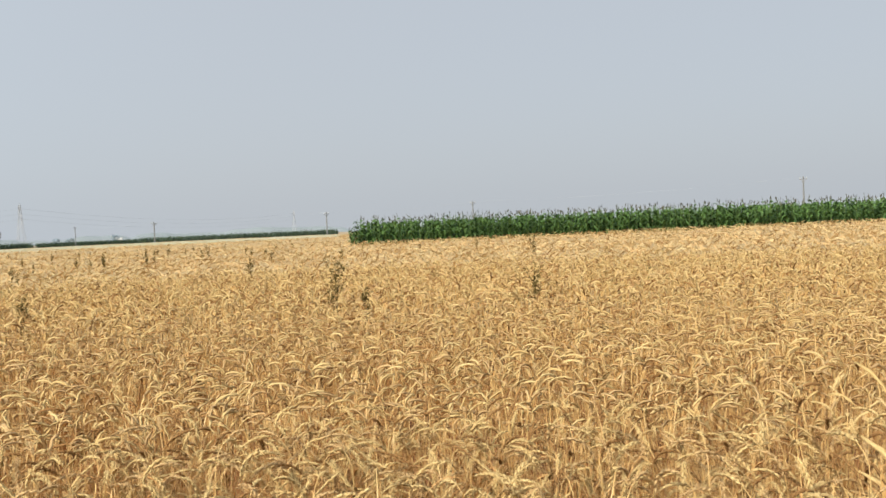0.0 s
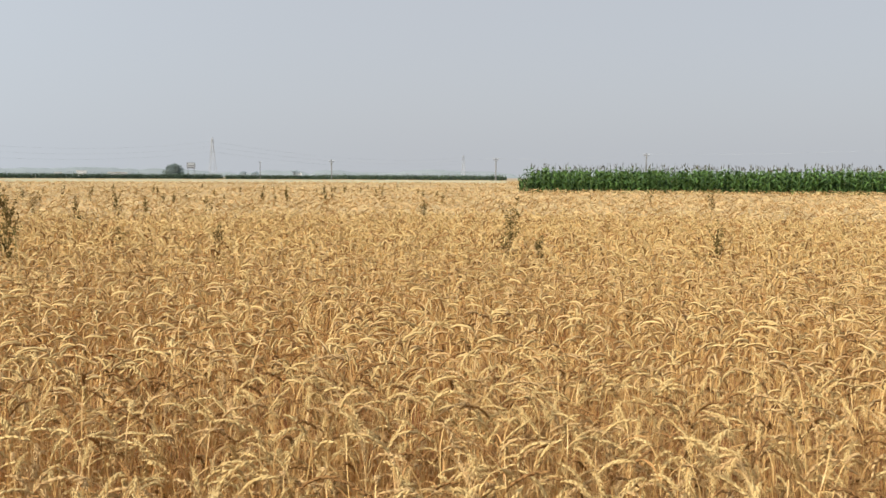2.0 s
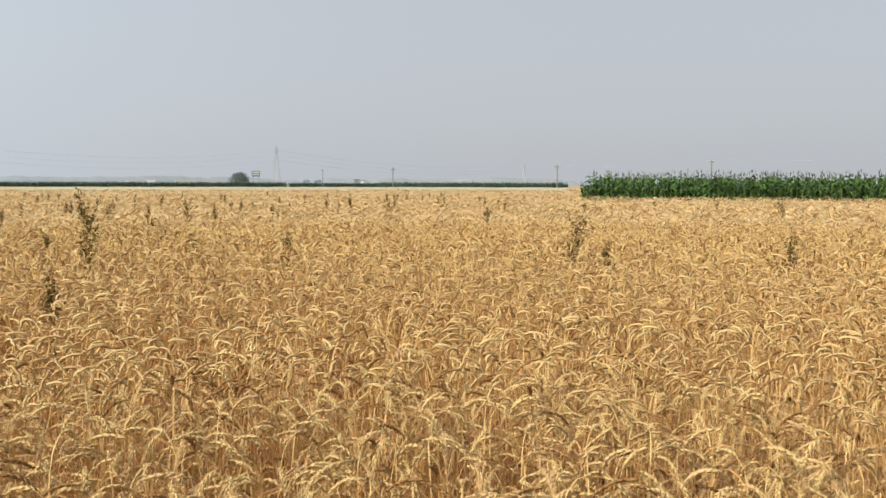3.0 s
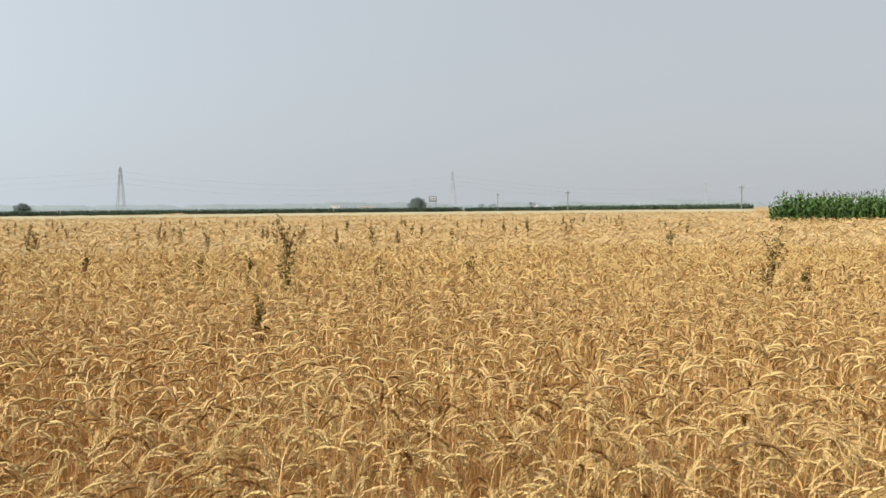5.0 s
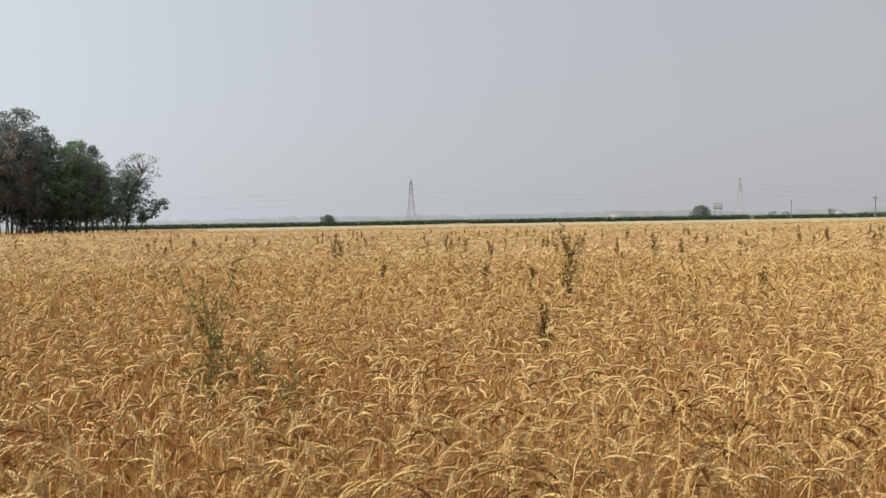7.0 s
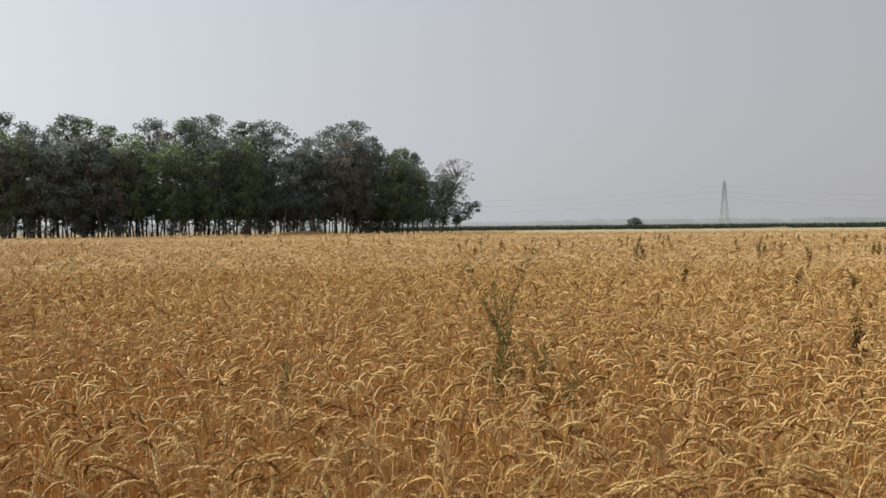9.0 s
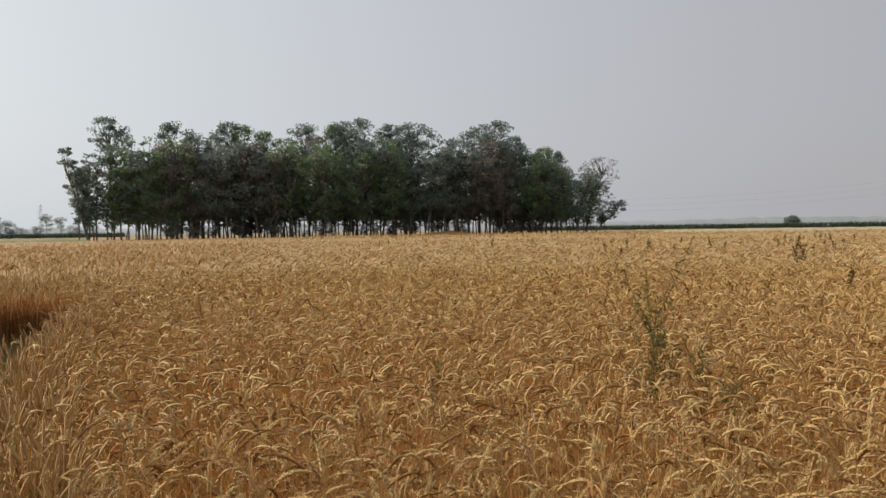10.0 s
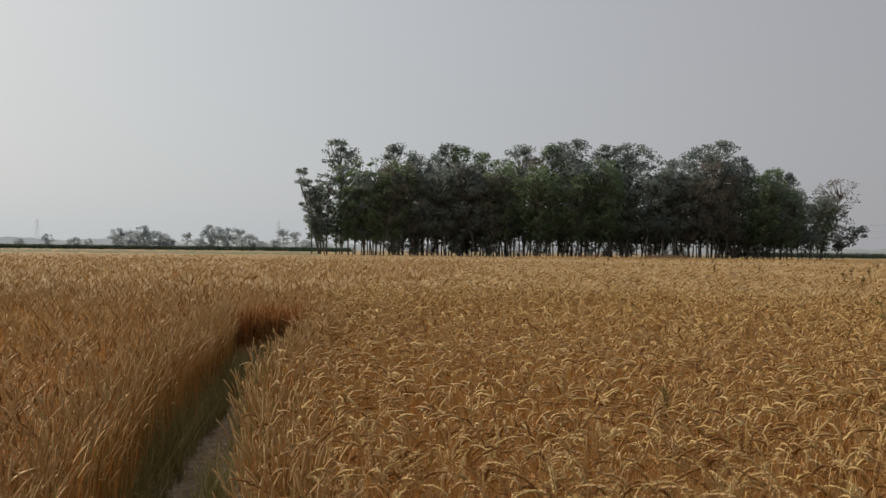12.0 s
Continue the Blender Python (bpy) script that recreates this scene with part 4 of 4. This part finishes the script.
# ---- poles, pylons and wires ----
def electric_pole(az, d, h):
    holder = new("electric_pole")
    build("post", [(*tube([(0, 0, 0), (0, 0, h * 0.5), (0, 0, h)], [0.16, 0.14, 0.11], 6), 0)], [CONCRETE], holder)
    arm = build("crossarm", [(*box(0, 0, h - 0.45, 1.2, 0.12, 0.12), 0), (*beam((0.5, 0.07, h - 0.5), (0, 0.12, h - 1.1), 0.04), 0), (*beam((-0.5, 0.07, h - 0.5), (0, 0.12, h - 1.1), 0.04), 0)],
          [DARK_STEEL], holder)
    for x in (-0.5, 0.0, 0.5):
        build("insulator", [(*tube([(x, 0, h - 0.39), (x, 0, h - 0.3), (x, 0, h - 0.1)], [0.05, 0.1, 0.05], 6), 0)], [BOARD], arm)
    x, y, _ = polar(az, d)
    holder.matrix_basis = pose(x, y, 0, 0, 0, az)
    return tagged(holder, "thin grey concrete electric pole with a short crossarm", "electric pole", group="electric poles")


POLES = [(0.1, 345, 7.6), (-4.55, 203, 5.6), (-15.55, 200, 6.2), (-25.4, 195, 7.1), (-46.4, 160, 7.4)]
for p in POLES:
    electric_pole(*p)


def pylon(az, d, h, turn, STEEL=STEEL, thick=1.0):
    """A lattice tower: four legs that run together, rings of braces, three arms."""
    holder = new("pylon")
    w = h * 0.075

    def corner(f, k):
        half = w * (1 - f) ** 1.15 + 0.55
        return np.array([half * (1 if k in (0, 3) else -1), half * (1 if k in (0, 1) else -1), f * h])

    levels = [0, 0.2, 0.36, 0.5, 0.62, 0.72, 0.81, 0.89, 0.96]
    for k in range(4):
        build("leg", [(*tube([corner(f, k) for f in levels], 0.16 * thick, 4), 0)], [STEEL], holder)
    bits = []
    for a, b in zip(levels[:-1], levels[1:]):
        for k in range(4):
            j = (k + 1) % 4
            bits += [(*beam(corner(a, k), corner(b, j), 0.09 * thick), 0), (*beam(corner(a, j), corner(b, k), 0.09 * thick), 0), (*beam(corner(b, k), corner(b, j), 0.09 * thick), 0)]
    build("bracing", bits, [STEEL], holder)
    for f in (0.66, 0.78, 0.90):
        z, r = f * h, 5.0 if f < 0.85 else 4.0
        arm = []
        for s in (-1, 1):
            arm += [(*beam((0, 0.5, z), (s * r, 0, z + 0.3), 0.1 * thick), 0), (*beam((0, -0.5, z), (s * r, 0, z + 0.3), 0.1 * thick), 0), (*beam((0, 0, z + 1.6), (s * r, 0, z + 0.3), 0.1 * thick), 0)]
        arm = build("arm", arm, [STEEL], holder)
        for s in (-1, 1):
            build("insulator", [(*tube([(s * r, 0, z + 0.3), (s * r, 0, z - 0.4), (s * r, 0, z - 1.3)], [0.08, 0.14, 0.08], 5), 0)], [STEEL], arm)
    build("peak", [(*tube([(0, 0, h * 0.95), (0, 0, h)], [0.5, 0.1], 4), 0)], [STEEL], holder)
    x, y, _ = polar(az, d)
    holder.matrix_basis = pose(x, y, 0, 0, 0, turn)
    return tagged(holder, "pale steel lattice power pylon standing in haze", "pylon", group="pylons"), (x, y, h, turn)


LINE = []
for az, d, h in [(56, 800, 42), (24.5, 770, 41), (3.1, 930, 43), (-13.4, 1450, 40)]:
    LINE.append(pylon(az, d, h, az + 70, STEEL if d < 900 else HAZED_STEEL)[1])
for az, d, h in [(92.4, 1500, 44), (77.8, 1250, 43)]:
    pylon(az, d, h, az + 20, HAZED_STEEL, 0.4)


def wires():
    for (x0, y0, h0, a0), (x1, y1, h1, a1) in zip(LINE[:-1], LINE[1:]):
        for f, r in ((0.66, 5.0), (0.78, 5.0), (0.90, 4.0)):
            for s in (-1, 1):
                p = np.array([x0 + s * r * math.cos(radians(a0)), y0 + s * r * math.sin(radians(a0)), f * h0 - 1.0])
                q = np.array([x1 + s * r * math.cos(radians(a1)), y1 + s * r * math.sin(radians(a1)), f * h1 - 1.0])
                u = np.linspace(0, 1, 25)
                pts = p + (q - p) * u[:, None]
                pts[:, 2] -= 11 * 4 * u * (1 - u)
                tagged(build("power_line", [(*tube(pts, 0.032, 3), 0)], [WIRE]), "thin sagging power line between pylons", "power line", group="power lines")
    for (a0, d0, h0), (a1, d1, h1) in zip(POLES[:-1], POLES[1:]):
        for o in (-0.6, 0.6):
            p, q = polar(a0, d0, h0 - 0.1), polar(a1, d1, h1 - 0.1)
            off = np.array([math.cos(radians(a0)), math.sin(radians(a0)), 0]) * o
            u = np.linspace(0, 1, 17)
            pts = p + off + (q - p) * u[:, None]
            pts[:, 2] -= 0.7 * 4 * u * (1 - u)
            tagged(build("power_line", [(*tube(pts, 0.004, 3), 0)], [WIRE]), "thin wire between electric poles", "power line", group="pole wires")


wires()


def signboard():
    holder = new("signboard")
    x, y, _ = polar(4.45, 400)
    panel = build("panel", [(*box(0, 0, 6.3, 3.2, 0.15, 2.2), 0)], [BOARD], holder)
    for fx, fz, w, h in [(0, 7.45, 3.7, 0.3), (0, 5.15, 3.7, 0.3), (-1.68, 6.3, 0.3, 2.0), (1.68, 6.3, 0.3, 2.0)]:
        build("frame_bar", [(*box(fx, 0, fz, w, 0.22, h), 0)], [DARK_STEEL], holder)
    for fx in (-1.3, 1.3):
        build("leg", [(*box(fx, 0.1, 2.55, 0.22, 0.22, 5.1), 0)], [DARK_STEEL], holder)
    for fz in (6.35, 5.55):
        build("bar", [(*box(0.1, -0.1, fz, 2.9, 0.06, 0.34), 0)], [DARK_STEEL], panel)
    holder.matrix_basis = pose(x, y, 0, 0, 0, 4.45)
    tagged(holder, "white roadside signboard on two dark legs", "signboard")


def farm_building(az, d, w, h):
    holder = new("farm_building")
    build("wall", [(*box(0, 0, h / 2, w, w * 0.6, h), 0)], [RENDERED_WALL], holder)
    build("roof", [(*box(0, 0, h + 0.15, w * 1.06, w * 0.66, 0.3), 0)], [ROOF], holder)
    for i in range(3):
        build("window", [(*box((i - 1) * w * 0.28, -w * 0.3, h * 0.55, w * 0.1, 0.1, h * 0.3), 0)], [ROOF], holder)
    x, y, _ = polar(az, d)
    holder.matrix_basis = pose(x, y, 0, 0, 0, az)
    tagged(holder, "small pale flat-roofed farm building in haze", "building", group="far buildings")


signboard()
for b in [(10.97, 800, 8, 5.5), (8.9, 900, 18, 4.8), (-2.4, 850, 6, 4.8), (12.3, 950, 7, 4.5)]:
    farm_building(*b)


def distant_woods():
    """The hazed line of far woods that closes the horizon all round."""
    rng = np.random.default_rng(81)
    n = 4320
    base = np.zeros(n)
    for _ in range(420):
        c, w = rng.integers(0, n), rng.integers(3, 34)
        h = rng.uniform(2.5, 7.5) + 0.16 * w
        for k in range(-w, w + 1):
            base[(c + k) % n] = max(base[(c + k) % n], h * max(0.0, 1 - abs(k / (w + 0.5)) ** 4) ** 0.5 * (0.95 + 0.22 * noise.noise((0.17 * k, 0.61 * c, 0.3))))
    top = 3.0 + np.convolve(np.concatenate([base[-2:], base, base[:2]]), np.ones(5) / 5, "valid")
    v, t = [], []
    for i in range(n):
        a = 2 * math.pi * i / n
        for r, z in ((1490, -0.5), (1500, top[i]), (1540, top[i] * 0.9), (1550, -0.5)):
            v.append((r * math.cos(a), r * math.sin(a), z))
    for i in range(n):
        j = (i + 1) % n
        for k in range(3):
            t += [(4 * i + k, 4 * j + k, 4 * j + k + 1), (4 * i + k, 4 * j + k + 1, 4 * i + k + 1)]
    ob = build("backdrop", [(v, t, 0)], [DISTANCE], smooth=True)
    tagged(ob, "pale grey line of distant woods in haze", "backdrop", kind="structure")


distant_woods()


# ---- weeds ----
def weed(seed, height, spread, bits, mat, label, thin=0.004, fine=1.0):
    """A tall dry weed: stem, upward side branches and clusters of small seeds or leaves."""
    rng = np.random.default_rng(seed)
    holder = new("weed")
    z = np.linspace(0, 1, 7)
    wob = np.cumsum(rng.normal(0, 0.012, (7, 2)), 0)
    st = np.column_stack([wob, z * height])
    wood, lv = [(*tube(st, np.linspace(thin, thin * 0.4, 7), 4), 0)], []
    n = 15 if mat is WEED_BROWN else 18
    slim = 0.2 if mat is WEED_BROWN else 0.085
    for k in range(n):
        f = rng.uniform(0.45, 0.93) if mat is WEED_BROWN else 0.45 + 0.5 * (k + rng.uniform(0, 1)) / n
        p = np.array([np.interp(f, z, st[:, 0]), np.interp(f, z, st[:, 1]), f * height])
        a, length = rng.uniform(0, 6.28), spread * rng.uniform(0.5, 1.2)
        q = p + np.array([math.cos(a) * length * 0.42, math.sin(a) * length * 0.42, length * rng.uniform(0.6, 1.0)])
        wood.append((*tube(np.array([p, (p + q) / 2 + np.array([0, 0, -0.02]), q]), [thin * 0.6, thin * 0.45, thin * 0.3], 3), 0))
        m = bits // n
        u = rng.uniform(0.15, 1.05, (m, 1))
        c = p + (q - p) * u + rng.normal(0, 0.016, (m, 3))
        d1 = rng.normal(0, 1, (m, 3)) + np.array([0, 0, 0.5])
        d1 /= np.linalg.norm(d1, axis=1)[:, None]
        d2 = np.cross(d1, rng.normal(0, 1, (m, 3)))
        d2 /= np.linalg.norm(d2, axis=1)[:, None]
        s = rng.uniform(0.014, 0.042, (m, 1)) * fine
        v = np.stack([c - d1 * s / 2, c + d2 * s * slim, c + d1 * s / 2, c - d2 * s * slim], 1).reshape(-1, 3)
        b = np.arange(m)[:, None] * 4
        lv.append((v, np.stack([b + np.array([0, 1, 2]), b + np.array([0, 2, 3])], 1).reshape(-1, 3), 0))
    tagged(build("stem", wood, [WEED_BROWN if mat is WEED_BROWN else GREEN_STEM], holder), kind="stuff")
    tagged(build("seed_head" if mat is WEED_BROWN else "foliage", lv, [mat], holder), kind="stuff")
    return tagged(holder, label, "weed", group="weeds in the wheat")


def weeds():
    rng = np.random.default_rng(91)
    kinds = [weed(1, 1.2, 0.2, 460, WEED_BROWN, "dry brown dock weed standing above the wheat", 0.005, 1.2),
             weed(2, 1.2, 0.13, 380, WEED_BROWN, "short dark brown seed stalk among wheat", 0.005, 1.15),
             weed(3, 1.2, 0.28, 520, WEED_BROWN, "tall branching dry brown weed in the wheat", 0.005, 1.25),
             weed(4, 1.2, 0.2, 200, WEED_GREEN, "greenish weed among the wheat ears")]
    # x, y and height of the weeds that stand out
    places = [(0.77, 30.55, 1.32), (0.33, 28.4, 1.1), (-1.04, 41.0, 1.22), (2.83, 41.2, 1.28), (3.24, 41.2, 1.1), (5.13, 37.4, 1.1), (3.14, 17.0, 1.2)]
    branching = [(2.54, 8.93, 1.33), (4.65, 8.30, 1.12), (-2.65, 9.51, 1.5), (11.58, 20.6, 1.25), (-3.24, 20.1, 1.28), (-10.3, 24.6, 1.26), (-9.72, 16.8, 1.30), (-10.6, 18.1, 1.32)]
    places += [(2.81, 8.68, 1.05), (6.87, 9.19, 1.08), (13.8, 28.9, 1.1), (-0.59, 10.5, 1.08), (-9.86, 21.3, 1.1), (-7.27, 20.1, 1.17), (-4.13, 10.3, 1.15), (-4.03, 10.6, 1.1)]
    places += [(-6.09, 22.0, 1.12), (-2.45, 9.17, 1.2), (-4.1, 20.1, 1.21), (-3.2, 15.7, 1.05), (-2.65, 20.1, 1.2), (-1.78, 10.9, 1.04), (-3.12, 28.2, 1.12), (-1.51, 23.0, 1.12)]
    places += [(-3.37, 10.5, 1.1), (-1.93, 5.84, 1.06), (-5.94, 11.35, 1.13), (-22.6, 27.9, 1.1), (-22.6, 32.0, 1.13), (-9.64, 24.6, 1.17)]
    places += [(-39.0, 25.4, 1.1), (-42.4, 28.3, 1.1), (-30.1, 25.8, 1.1), (-50.4, 22.5, 1.1)]
    for count, spread, near, far in ((20, None, 17, 48), (95, ((16, 7), (-4, 6), (33, 7)), 26, 66), (26, ((47, 4), (54, 5)), 55, 100)):
        for _ in range(count):
            az = rng.uniform(-24, 42) if spread is None else rng.normal(*spread[rng.integers(0, len(spread))])
            x, y, _ = polar(az, rng.uniform(near, far))
            places.append((x, y, rng.uniform(1.0, 1.22)))
    used = set()
    for x, y, h in branching + places:
        k = 2 if (x, y, h) in branching else int(rng.choice([0, 1, 2, 3], p=[0.3, 0.4, 0.2, 0.1]))
        s = h / (1.30, 1.26, 1.36, 1.30)[k]
        if k in used:
            put(kinds[k], x, y, rng.uniform(0, 360), s)
        else:
            place_first(kinds[k], x, y, rng.uniform(0, 360), s)
            used.add(k)
    for seed, height, spread, bits, label, x, y in [
            (8, 1.43, 0.40, 760, "tall airy grey-green weed rising above the wheat", -2.96, 3.46), (10, 1.10, 0.2, 340, "slim grey-green weed beside a taller one", -2.74, 3.58),
            (9, 1.02, 0.16, 300, "low green weed among the wheat", -2.28, 3.17), (11, 1.0, 0.12, 160, "thin grey-green weed hidden to its tip in wheat", -3.76, 2.62)]:
        place_first(weed(seed, 1.2, spread, bits, WEED_GREEN, label, 0.0045, 1.5), x, y, seed * 40, height / (1.2 + 0.6 * spread))


weeds()
